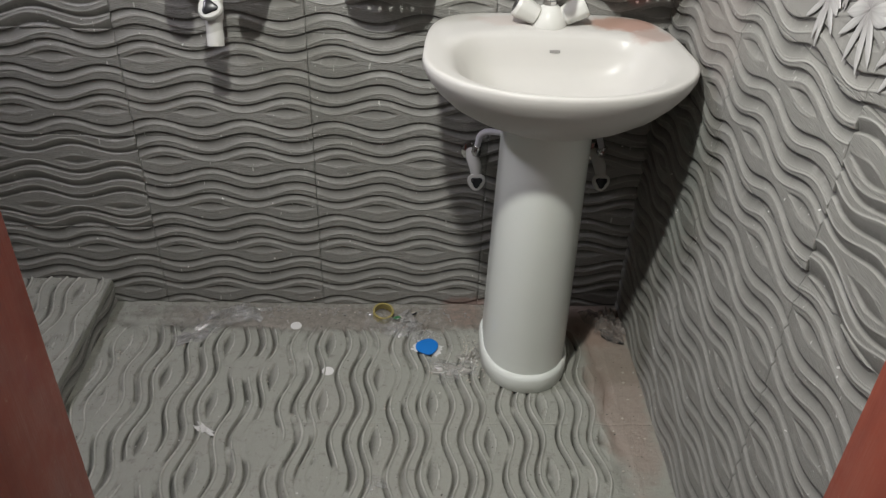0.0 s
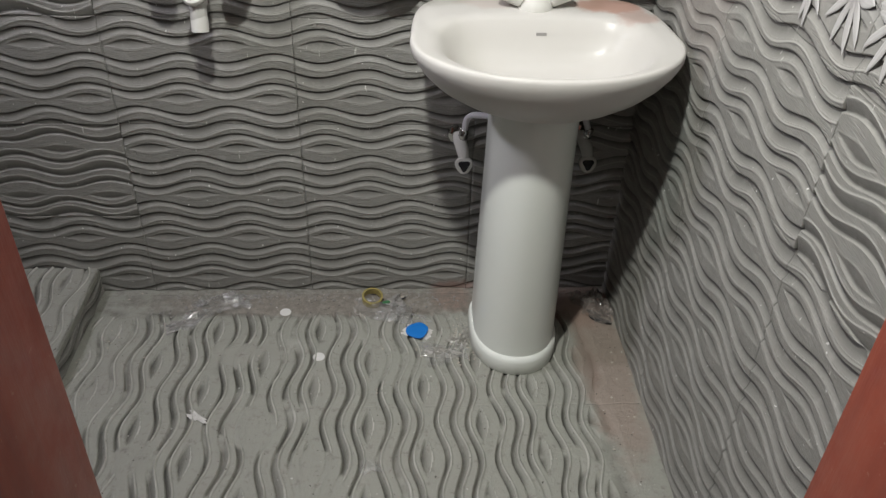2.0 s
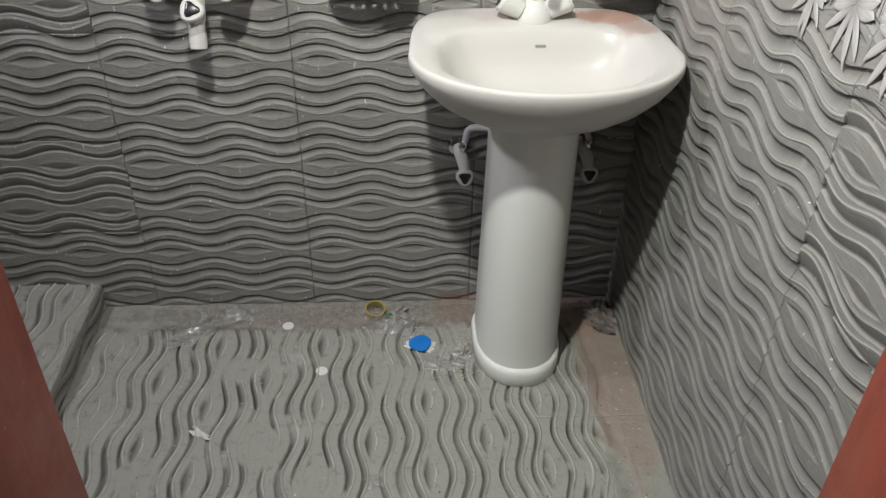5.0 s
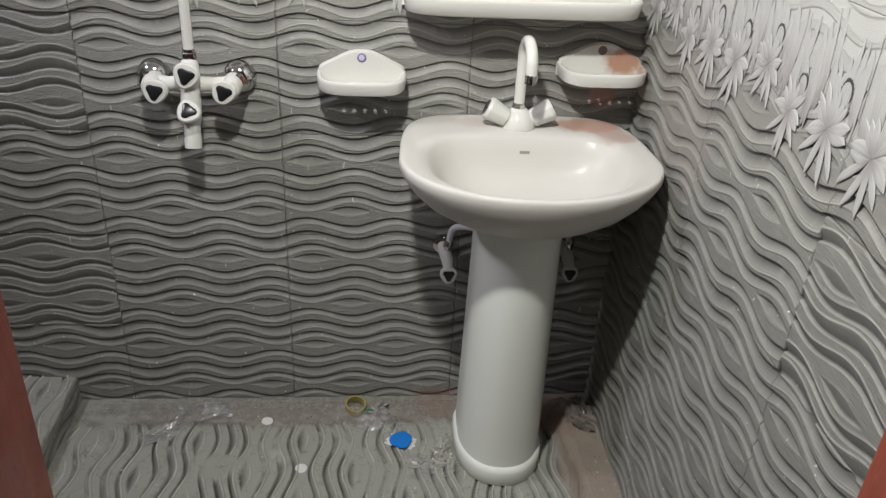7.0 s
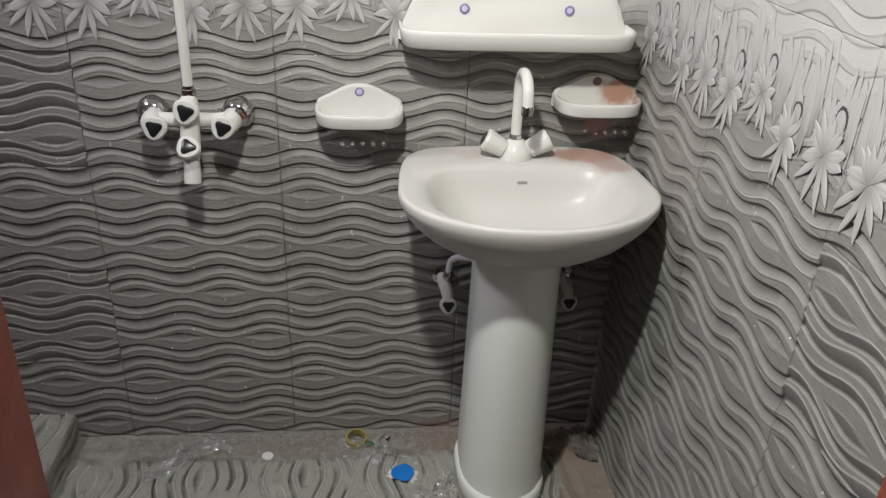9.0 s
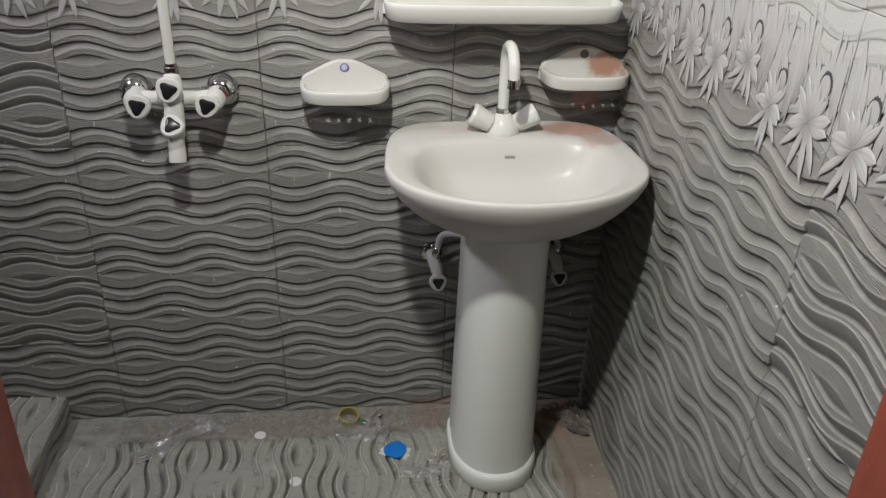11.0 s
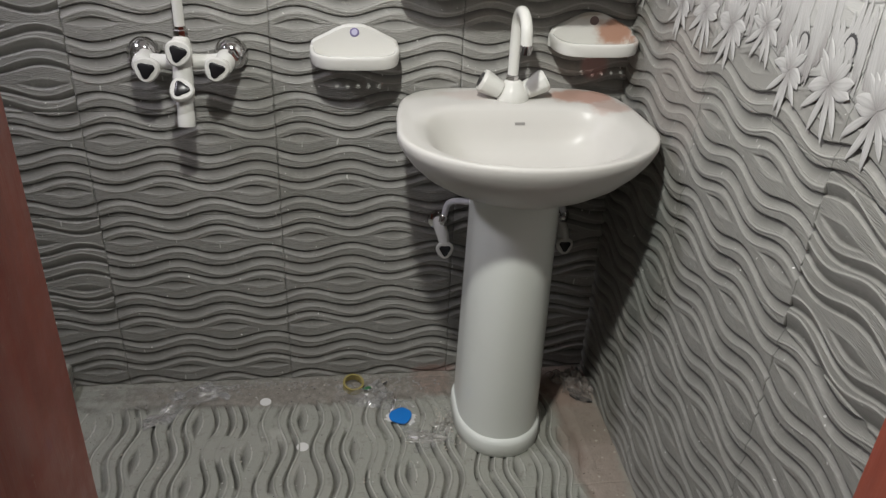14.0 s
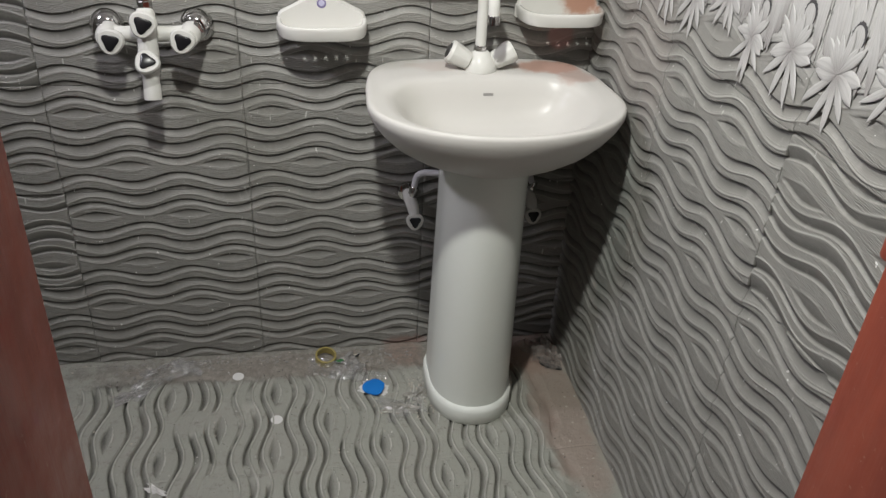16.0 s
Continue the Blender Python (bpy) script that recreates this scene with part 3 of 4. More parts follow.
def basin():
    b = thing("wash_basin", (CX, 1.5, 0.57), "ivory china pedestal wash basin with pink filler smears", "wash basin")
    rings = [outline(*r) for r in (
        (0.640, 0.070, 1.49, 0.090, 0.11, 2.2, 3), (0.643, 0.100, 1.49, 0.112, 0.13, 2.2, 3), (0.653, 0.138, 1.487, 0.133, 0.16, 2.1, 3), (0.670, 0.175, 1.480, 0.154, 0.19, 2.05, 3),
        (0.692, 0.206, 1.470, 0.171, 0.215, 2.05, 3.2), (0.717, 0.229, 1.461, 0.182, 0.230, 2.05, 3.4), (0.739, 0.243, 1.453, 0.187, 0.240, 2.05, 3.7),
        (0.752, 0.2495, 1.450, 0.188, 0.244, 2.05, 4.8), (0.760, 0.2530, 1.449, 0.1895, 0.245, 2.05, 5.0), (0.7695, 0.2535, 1.449, 0.1895, 0.245, 2.05, 5.0), (0.7748, 0.2522, 1.449, 0.1880, 0.245, 2.05, 5.0), (0.7768, 0.2485, 1.449, 0.184, 0.243, 2.05, 5.0),
        (0.7750, 0.240, 1.449, 0.176, 0.234, 2.05, 4.6, 0.7772), (0.7725, 0.222, 1.448, 0.168, 0.150, 2.05, 3.7, 0.7768), (0.7680, 0.204, 1.447, 0.160, 0.132, 2.1, 3.6, 0.7750), (0.7590, 0.192, 1.446, 0.153, 0.126, 2.2, 3.7, 0.768),
        (0.7400, 0.180, 1.444, 0.143, 0.119, 2.3, 4.0, 0.744), (0.718, 0.167, 1.442, 0.130, 0.110, 2.4, 4.0), (0.697, 0.150, 1.440, 0.113, 0.100, 2.4, 3.4), (0.682, 0.122, 1.438, 0.088, 0.082, 2.2, 2.6),
        (0.674, 0.075, 1.436, 0.055, 0.052), (0.671, 0.024, 1.434, 0.024, 0.024))]
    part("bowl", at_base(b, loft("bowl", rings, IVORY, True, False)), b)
    part("drain", at_base(b, turned("drain", [(0.0235, 0.666), (0.026, 0.672), (0.022, 0.674), (0.017, 0.672), (0.012, 0.668)], CHROME, pose(CX, 1.434, 0))), b, "chrome drain ring")
    part("maker_mark", at_base(b, box("maker_mark", (-0.0105, -0.0028, 0), (0.0105, 0.0028, 0.0005), LOGO, 0, axis((0.216, 1.5620, 0.744), (0, -0.96, 0.28)))), b, "small printed grey mark")
    return b


def pedestal():
    p = thing("basin_pedestal", (CX, 1.5, 0), "ivory china basin pedestal on the tiled floor", "pedestal")
    foot = ((-0.0005, 0.1020, 0.1335), (0.0010, 0.1035, 0.135), (0.034, 0.1035, 0.135), (0.041, 0.1015, 0.132), (0.0445, 0.0985, 0.126), (0.0455, 0.095, 0.121))
    column = ((0.040, 0.0965, 0.1225), (0.046, 0.0962, 0.122), (0.10, 0.0955, 0.121), (0.25, 0.093, 0.123), (0.42, 0.0895, 0.127), (0.52, 0.0875, 0.129), (0.60, 0.087, 0.130), (0.650, 0.089, 0.130))
    for name, rows in (("foot", foot), ("column", column)):
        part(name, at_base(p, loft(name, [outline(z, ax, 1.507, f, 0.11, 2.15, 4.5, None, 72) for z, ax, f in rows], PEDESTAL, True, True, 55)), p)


basin()
pedestal()


# ---- taps ----
def knob(parent, place, direction, radius=0.026, depth=0.034, roll=0, plug_label="black triangular cap"):
    """A three-lobed handle with a black triangular cap on its face."""
    m = axis(place, direction, roll)
    prof = [(radius * 0.50, -depth), (radius * 0.62, -depth * 0.8), (radius * 0.93, -depth * 0.45), (radius, -depth * 0.2), (radius * 0.96, -0.003), (radius * 0.86, 0.0), (radius * 0.60, 0.0003)]
    h = part("handle", at_base(parent, turned("handle", prof, PLASTIC, m, 36, 0.06)), parent)
    tri = []
    for z, k in ((-0.002, 0.60), (0.0016, 0.60), (0.0026, 0.54)):
        tri.append([m @ Vector((radius * k * (1 + 0.2 * math.cos(3 * a) - 0.05 * abs(math.sin(3 * a))) * math.cos(a), radius * k * (1 + 0.2 * math.cos(3 * a) - 0.05 * abs(math.sin(3 * a))) * math.sin(a), z))
                    for a in (math.tau * i / 36 for i in range(36))])
    part("cap", at_base(parent, loft("cap", tri, BLACK)), h, plug_label)
    return h


def shower_mixer():
    t = thing("shower_mixer", (-0.455, 1.69, 0.85), "white plastic wall mixer with black-capped handles and chrome flanges", "shower mixer")
    for x in (-0.540, -0.368):
        f = part("flange", at_base(t, turned("flange", [(0.034, -0.002), (0.034, 0.004), (0.031, 0.012), (0.024, 0.022), (0.017, 0.027)], CHROME, axis((x, 1.695, 0.848), (0, -1, 0)))), t, "polished chrome wall flange")
        part("union", at_base(t, turned("union", [(0.015, 0.02), (0.015, 0.034), (0.019, 0.034), (0.019, 0.050), (0.014, 0.052)], CHROME, axis((x, 1.695, 0.848), (0, -1, 0)), 6, 0.0, 20)), f)
    for s, x in ((-1, -0.532), (1, -0.376)):
        part("arm", at_base(t, tube("arm", [(x, 1.65, 0.846), (-0.455 + s * 0.045, 1.645, 0.846), (-0.455, 1.642, 0.846)], [0.0165, 0.0145, 0.0165], PLASTIC)), t)
        part("elbow", at_base(t, turned("elbow", [(0.015, -0.004), (0.020, 0.0), (0.021, 0.02), (0.019, 0.04), (0.016, 0.048)], PLASTIC, axis((x, 1.665, 0.846), (0, -1, -0.05)))), t)
    part("body", at_base(t, turned("body", [(0.0135, 0.0), (0.0165, 0.004), (0.0165, 0.030), (0.019, 0.036), (0.020, 0.075), (0.0185, 0.10), (0.0200, 0.13), (0.0180, 0.148), (0.0145, 0.154), (0.012, 0.156)], PLASTIC, axis((-0.455, 1.600, 0.746), (0, 0.26, 1)))), t)
    part("outlet", at_base(t, turned("outlet", [(0.0125, 0.002), (0.0168, 0.0), (0.0172, 0.018), (0.0155, 0.036), (0.0150, 0.04)], PLASTIC, axis((-0.4545, 1.5955, 0.729), (0, 0.26, 1)))), t)
    knob(t, (-0.456, 1.598, 0.876), (0, -1, 0.18), 0.0255, roll=12)
    knob(t, (-0.456, 1.588, 0.809), (0.02, -0.80, 0.58), 0.0240, roll=-8)
    knob(t, (-0.520, 1.602, 0.842), (-0.05, -1, 0.12), 0.0250, roll=20)
    knob(t, (-0.388, 1.604, 0.842), (0.05, -1, 0.12), 0.0245, roll=8)
    part("collar", at_base(t, turned("collar", [(0.0125, -0.014), (0.0140, -0.004), (0.0140, 0.010), (0.0115, 0.012), (0.0115, 0.018)], CHROME, pose(-0.4545, 1.642, 0.900), 8, 0, 20)), t, "chrome pipe collar")
    part("riser_pipe", at_base(t, tube("riser_pipe", [(-0.4545, 1.642, 0.91), (-0.454, 1.642, 1.4), (-0.454, 1.642, 2.05)], 0.0102, PLASTIC)), t, "white riser pipe")


shower_mixer()


def basin_tap():
    t = thing("basin_tap", (0.21, 1.635, 0.774), "white plastic swan-neck basin mixer with two faceted handles", "tap")
    part("body", at_base(t, turned("body", [(0.036, 0.0), (0.0365, 0.006), (0.034, 0.016), (0.028, 0.028), (0.019, 0.038), (0.014, 0.042)], PLASTIC, pose(0.209, 1.628, 0.774))), t)
    part("neck_nut", at_base(t, turned("neck_nut", [(0.0145, 0.0), (0.0145, 0.012), (0.0115, 0.015)], CHROME, pose(0.208, 1.632, 0.812), 8, 0, 20)), t, "chrome neck nut")
    pts = [(0.208, 1.632, 0.82), (0.2075, 1.631, 0.90)] + [(0.2075, 1.584 + 0.047 * math.cos(a), 0.925 + 0.040 * math.sin(a)) for a in np.linspace(0.05, math.pi * 0.97, 14)] + [(0.208, 1.536, 0.912)]
    spout = part("spout", at_base(t, tube("spout", pts, 0.0113, PLASTIC)), t)
    part("aerator", at_base(t, turned("aerator", [(0.009, 0.0), (0.0122, 0.001), (0.0122, 0.017), (0.011, 0.019)], CHROME, pose(0.208, 1.536, 0.896), 20)), spout, "chrome aerator")
    for s in (-1, 1):
        m = axis((0.209 + s * 0.024, 1.622, 0.794), (s * 0.88, 0.10, 0.46), 10)
        n = 8
        rings = []
        for r, z in ((0.013, 0.0), (0.019, 0.004), (0.0245, 0.044), (0.0225, 0.050), (0.017, 0.051)):
            rings.append([m @ Vector((r * math.cos(a), r * math.sin(a), z)) for a in (math.tau * (k + 0.5 * (d - 0.5)) / n for k in range(n) for d in (0.3, 0.7))])
        h = part("handle", at_base(t, loft("handle", rings, PLASTIC, True, True, 25)), t, "faceted white handle")
        part("cap", at_base(t, turned("cap", [(0.0165, 0.0), (0.016, 0.0012)], BLACK, m @ pose(0, 0, 0.0512))), h, "black handle cap")


basin_tap()


def angle_valve(x, z, hose):
    v = thing("angle_valve", (x, 1.695, z), "small white angle valve with black-capped handle", "valve", "valves under the basin")
    part("flange", at_base(v, turned("flange", [(0.024, 0.0), (0.022, 0.006), (0.012, 0.010)], CHROME, axis((x - 0.012, 1.697, z + 0.045), (0, -1, 0)))), v, "chrome wall flange")
    part("body", at_base(v, tube("body", [(x - 0.012, 1.69, z + 0.045), (x - 0.010, 1.668, z + 0.044), (x - 0.003, 1.655, z + 0.026), (x, 1.645, z + 0.008)], [0.012, 0.0145, 0.0145, 0.012], PLASTIC)), v)
    part("outlet", at_base(v, turned("outlet", [(0.009, 0.0), (0.011, 0.004), (0.011, 0.022), (0.008, 0.026)], CHROME, axis((x - 0.004, 1.664, z + 0.048), (0.2, 0, 1)), 8)), v, "chrome outlet nut")
    knob(v, (x, 1.630, z - 0.002), (0, -0.9, 0.25), 0.0205, 0.028, roll=30)
    part("supply_hose", at_base(v, tube("supply_hose", bend(hose, 0.022), 0.0072, HOSE, 12)), v, "white supply hose")


angle_valve(0.083, 0.410, [(0.082, 1.664, 0.476), (0.088, 1.66, 0.522), (0.13, 1.645, 0.526), (0.19, 1.61, 0.53)])
angle_valve(0.368, 0.414, [(0.366, 1.664, 0.480), (0.352, 1.66, 0.52), (0.325, 1.655, 0.60), (0.31, 1.65, 0.63)])


# ---- shelf and soap dishes ----
def plan_ring(half, depth, z, n=40, power=3.2, inset=0.0):
    """Outline of a tray against the wall: a straight back and rounded front corners, y towards the room."""
    pts = [(half - inset, 0.0)]
    for k in range(n + 1):
        a = math.pi * k / n
        c, s = math.cos(a), math.sin(a)
        pts.append(((half - inset) * math.copysign(abs(c) ** (2 / power), c), -(depth - inset) * abs(s) ** (2 / power)))
    pts.append((-(half - inset), 0.0))
    return [Vector((x, min(y, 0.0), z)) for x, y in pts]


def tray(name, half, depth, height, wall_t, mat, power, slots=0, taper=0.010):
    """A shallow tray: outer wall, lip, inner wall and a floor."""
    base = 0.004
    rings = [plan_ring(half, depth, 0.0, power=power, inset=taper), plan_ring(half, depth, 0.003, power=power, inset=taper * 0.55), plan_ring(half, depth, height * 0.8, power=power, inset=0.001),
             plan_ring(half, depth, height, power=power, inset=0.001), plan_ring(half, depth, height + 0.002, power=power, inset=0.003), plan_ring(half, depth, height + 0.001, power=power, inset=wall_t),
             plan_ring(half, depth, height * 0.6, power=power, inset=wall_t + 0.002), plan_ring(half, depth, base, power=power, inset=wall_t + taper)]
    n = len(rings[0])
    verts = [p for r in rings for p in r]
    faces = [(i * n + j, i * n + (j + 1) % n, (i + 1) * n + (j + 1) % n, (i + 1) * n + j) for i in range(len(rings) - 1) for j in range(n)]
    if not slots:
        faces += [tuple(range(n - 1, -1, -1)), tuple((len(rings) - 1) * n + j for j in range(n))]
    return mesh(name, verts, faces, mat, True, 75)


def slotted_floor(half, depth, mat, power, slots):
    """A tray's floor, pierced by a row of short drain slots."""
    def front(x):
        return -depth * (1 - min(1.0, abs(x) / half) ** power) ** (1 / power)
    cuts = [(k - (slots - 1) / 2) * 0.021 + d for k in range(slots) for d in (-0.0035, 0.0035)]
    xs = sorted(cuts + [half * math.sin(math.pi / 2 * k / 14) for k in range(-14, 15) if all(abs(half * math.sin(math.pi / 2 * k / 14) - c) > 0.0045 for c in cuts)])
    verts, faces = [], []
    for z in (0.0, 0.004):
        for x in xs:
            f = front(x)
            verts += [Vector((x, y, z)) for y in (f, max(f, -depth * 0.66), max(f, -depth * 0.54), 0.0)]
    n = len(xs)
    for i in range(n - 1):
        hole = any(abs(xs[i] - c) < 1e-6 for c in cuts[::2])
        for j in range(3):
            if hole and j == 1:
                continue
            a = i * 4 + j
            faces += [(a, a + 1, a + 5, a + 4), (n * 4 + a, n * 4 + a + 4, n * 4 + a + 5, n * 4 + a + 1)]
    return mesh("slotted_floor", verts, faces, mat, False)


def back_plate(half, height, thick, mat, flat, foot=0.026):
    """Upright plate with an arched top; flat widens the arch's crown."""
    n, rings = 40, []
    for y, k in ((0.0, 1.0), (-thick * 0.6, 1.0), (-thick, 0.96)):
        ring = [Vector((half * k, y, 0.0))]
        for i in range(n + 1):
            x = half * (1 - 2 * i / n)
            t = abs(x) / half
            z = foot + (height - foot) * (math.cos(math.pi * min(1.0, max(0.0, (t - flat) / (1 - flat)))) * 0.5 + 0.5) ** 0.9
            z = 0.018 + (z - 0.018) * (1 - t ** 14) ** 0.45
            ring.append(Vector((x * k, y, z * k)))
        ring.append(Vector((-half * k, y, 0.0)))
        rings.append(ring)
    return loft("back_plate", rings, mat, True, True, 40)


def emblem(parent, x, y, z, tone=EMBLEM, label="round violet sticker"):
    e = part("emblem", turned("emblem", [(0.0098, 0.0), (0.0102, 0.0012), (0.0085, 0.0022), (0.006, 0.0024)], tone, axis((x, y, z), (0, -1, 0.05)), 24), parent, label)
    if tone is not EMBLEM:
        return
    part("emblem_mark", turned("emblem_mark", [(0.0062, 0.0022), (0.0058, 0.0030), (0.002, 0.0032)], EMBLEM_MARK, axis((x, y, z), (0, -1, 0.05)), 16), e, "pale violet middle")


def soap_dish(x, z, label, *sticker):
    d = thing("soap_dish", (x, 1.694, z), label, "soap dish", "soap dishes")
    part("tray", tray("tray", 0.0925, 0.096, 0.025, 0.0095, DISH_PLASTIC, 3.5, 5, 0.004), d)
    part("slotted_floor", slotted_floor(0.0880, 0.090, DISH_PLASTIC, 3.5, 5), d, "floor with short drain slots", pose(0, 0, 0.0012))
    part("back_plate", back_plate(0.0920, 0.070, 0.014, DISH_PLASTIC, 0.05, 0.040), d)
    emblem(d, 0, -0.0125, 0.056, *sticker)


soap_dish(-0.1175, 0.842, "glossy white plastic soap dish on the tiled wall")
soap_dish(0.383, 0.871, "white plastic soap dish smeared with pink filler", SHADED_EMBLEM, "round brown sticker dulled by filler")


def shelf():
    s = thing("bathroom_shelf", (0.199, 1.694, 1.006), "long white plastic wall shelf with a raised lip", "shelf")
    part("tray", tray("tray", 0.238, 0.110, 0.034, 0.007, DISH_PLASTIC, 6.0), s)
    part("back_plate", back_plate(0.2375, 0.10, 0.012, DISH_PLASTIC, 0.82, 0.036), s)
    for x in (-0.106, 0.108):
        emblem(s, x, -0.0125, 0.064)


shelf()


# ---- litter on the floor ----
def crumpled(name, place, size, height, mat, label, category, seed, turn=0.0, n=26, lobes=1.0):
    rng = np.random.RandomState(seed)
    u, v = np.meshgrid(np.linspace(-1, 1, n), np.linspace(-1, 1, n))
    ang = np.arctan2(v, u)
    r = np.maximum(np.abs(u), np.abs(v))
    wob = 0.72 + lobes * (0.16 * np.sin(3 * ang + rng.rand() * 6) + 0.13 * np.sin(5 * ang + rng.rand() * 6) + 0.08 * np.sin(9 * ang + rng.rand() * 6))
    x, y = u * wob * size[0] / 2, v * wob * size[1] / 2
    h = np.zeros_like(u)
    for i in range(n):
        for j in range(n):
            p = Vector((u[i, j] * 1.3, v[i, j] * 1.3, seed * 3.7))
            ridge = [1 - abs(noise.noise(p * f + Vector((seed, 0, 0)))) * 2.2 for f in (1.3, 2.7, 5.5)]
            h[i, j] = ridge[0] + 0.55 * ridge[1] + 0.3 * ridge[2]
            drift = noise.noise_vector(p * 2.3)
            x[i, j] += drift.x * size[0] * 0.08
            y[i, j] += drift.y * size[1] * 0.08
    h = np.clip((h - h.min()) / (h.max() - h.min()), 0, 1) ** 1.5
    z = -0.0005 + height * h * (1 - 0.7 * r ** 2)
    verts = [Vector(p) for p in np.stack([x, y, z], -1).reshape(-1, 3)]
    faces = [(j * n + i, j * n + i + 1, (j + 1) * n + i + 1, (j + 1) * n + i) for j in range(n - 1) for i in range(n - 1)]
    ob = new(name, mesh(name, verts, faces, mat, True, 25))
    ob.matrix_basis = pose(*place, 0, 0, turn)
    return tagged(ob, label, category)


crumpled("plastic_wrapper", (-0.53, 1.630, 0.0), (0.17, 0.10), 0.030, FILM, "crumpled clear plastic wrapper on the floor", "wrapper", 3, 25)
crumpled("plastic_wrapper", (-0.585, 1.565, 0.0), (0.13, 0.055), 0.014, FILM, "torn strip of dusty clear plastic", "wrapper", 4, 35)
crumpled("plastic_wrapper", (-0.118, 1.610, 0.0), (0.16, 0.10), 0.022, FILM, "crumpled clear wrapper under a tape roll", "wrapper", 6, -12, 26, 0.25)
crumpled("plastic_wrapper", (-0.045, 1.580, 0.0), (0.11, 0.08), 0.016, FILM, "clear film scrap beside a blue label", "wrapper", 7, -40)
crumpled("plastic_wrapper", (0.432, 1.606, 0.0), (0.10, 0.15), 0.062, PINK_FILM, "crumpled dusty plastic bag in the corner", "bag", 9, 20)
crumpled("plastic_wrapper", (0.04, 1.450, 0.0), (0.15, 0.09), 0.010, FILM, "flattened clear plastic film by the pedestal", "wrapper", 12, 10)
crumpled("paper_scrap", (-0.021, 1.526, 0.0), (0.096, 0.058), 0.006, PAPER, "torn white wrapper with a blue label", "scrap", 14, -24, 26, 0.2)
crumpled("paper_scrap", (-0.502, 1.257, 0.0), (0.062, 0.022), 0.008, PAPER, "jagged white paper chip", "scrap", 17, -32)

crumpled("plastic_wrapper", (-0.128, 1.115, 0.0), (0.055, 0.045), 0.008, FILM, "small glossy scrap of clear film on the floor", "wrapper", 23, 15)
crumpled("torn_film", (0.035, 1.450, 0.0), (0.12, 0.05), 0.012, MILKY_FILM, "torn milky film beside the basin pedestal", "wrapper", 41, -12, 26, 0.5)
crumpled("torn_film", (0.085, 1.490, 0.0), (0.07, 0.05), 0.014, MILKY_FILM, "small torn milky film beside the basin pedestal", "wrapper", 43, 35)
crumpled("plastic_wrapper", (-0.475, 1.655, 0.0), (0.11, 0.06), 0.022, FILM, "glossy end of a crumpled clear wrapper", "wrapper", 25, -20)
crumpled("tape_scrap", (-0.600, 1.560, 0.0), (0.10, 0.045), 0.007, CRUMB_GREY, "torn strip of dull grey tape", "scrap", 27, 28)
crumpled("foil_scrap", (-0.072, 1.640, 0.002), (0.055, 0.05), 0.020, CRUMB_GREY, "crumpled grey scrap near the tape roll", "scrap", 29, 30)


def blue_label():
    pts, n = [], 22
    for z, k in ((0.0135, 1.0), (0.0165, 1.0), (0.0172, 0.9)):
        pts.append([Vector((0.0255 * k * math.cos(a) * (1 + 0.08 * math.cos(2 * a + 1)), 0.0275 * k * math.sin(a) * (1 + 0.1 * math.sin(3 * a)), z + 0.1 * 0.03 * math.cos(a))) for a in (math.tau * i / n for i in range(n))])
    ob = new("blue_label", loft("blue_label", pts, BLUE, True, True, 40))
    ob.matrix_basis = pose(-0.022, 1.524, -0.0075, 0, 0, 20)
    tagged(ob, "bright blue label stuck on a torn wrapper", "label")


blue_label()

tape = new("tape_roll", loft("tape_roll", [[Vector((r * math.cos(a), r * math.sin(a), z)) for a in (math.tau * k / 40 for k in range(40))] for r, z in
           ((0.022, 0.0), (0.0265, 0.0), (0.0265, 0.019), (0.022, 0.019), (0.022, 0.0))], TAPE, False, False, 40))
tape.matrix_basis = pose(-0.134, 1.648, 0.002, 12, 4, 0)
tagged(tape, "small roll of yellow adhesive tape", "tape roll")

for x, y in ((-0.350, 1.606), (-0.255, 1.442)):
    disc = new("white_disc", turned("white_disc", [(0.0135, 0.0), (0.0142, 0.001), (0.0135, 0.0022), (0.006, 0.0024)], PAPER, pose(0, 0, 0), 22))
    disc.matrix_basis = pose(x, y, -0.0010, 2, 1, 30)
    tagged(disc, "small round white plastic disc on the floor", "disc", "white discs on the floor")


def scrap(name, place, size, mat, label, seed, turn):
    rng = random.Random(seed)
    n = 9
    rings = []
    for z in (0.0, size[2]):
        rng2 = random.Random(seed)
        rings.append([Vector((size[0] / 2 * math.cos(a) * rng2.uniform(0.55, 1.1), size[1] / 2 * math.sin(a) * rng2.uniform(0.55, 1.1), z)) for a in (math.tau * k / n for k in range(n))])
    ob = new(name, loft(name, rings, mat, True, True, 30))
    ob.matrix_basis = pose(*place, rng.uniform(-5, 5), rng.uniform(-5, 5), turn)
    return tagged(ob, label, "scrap")


scrap("leaf_scrap", (-0.073, 1.650, 0.0), (0.05, 0.028, 0.004), CRUMB, "grey crumpled scrap near the tape roll", 2, 30)
scrap("green_scrap", (-0.098, 1.632, 0.006), (0.022, 0.012, 0.003), GREEN, "tiny green scrap on clear wrapper", 5, 10)
scrap("dark_strip", (0.443, 1.560, 0.0), (0.080, 0.020, 0.005), DARK, "thin dark strip beside the dusty bag", 8, -28)
scrap("dark_strip", (0.430, 1.588, 0.0), (0.05, 0.011, 0.006), DARK, "short dark strip beside the dusty bag", 11, -35)
scrap("dark_strip", (-0.055, 1.648, 0.006), (0.030, 0.005, 0.003), DARK, "curved dark strip near the tape roll", 13, 40)


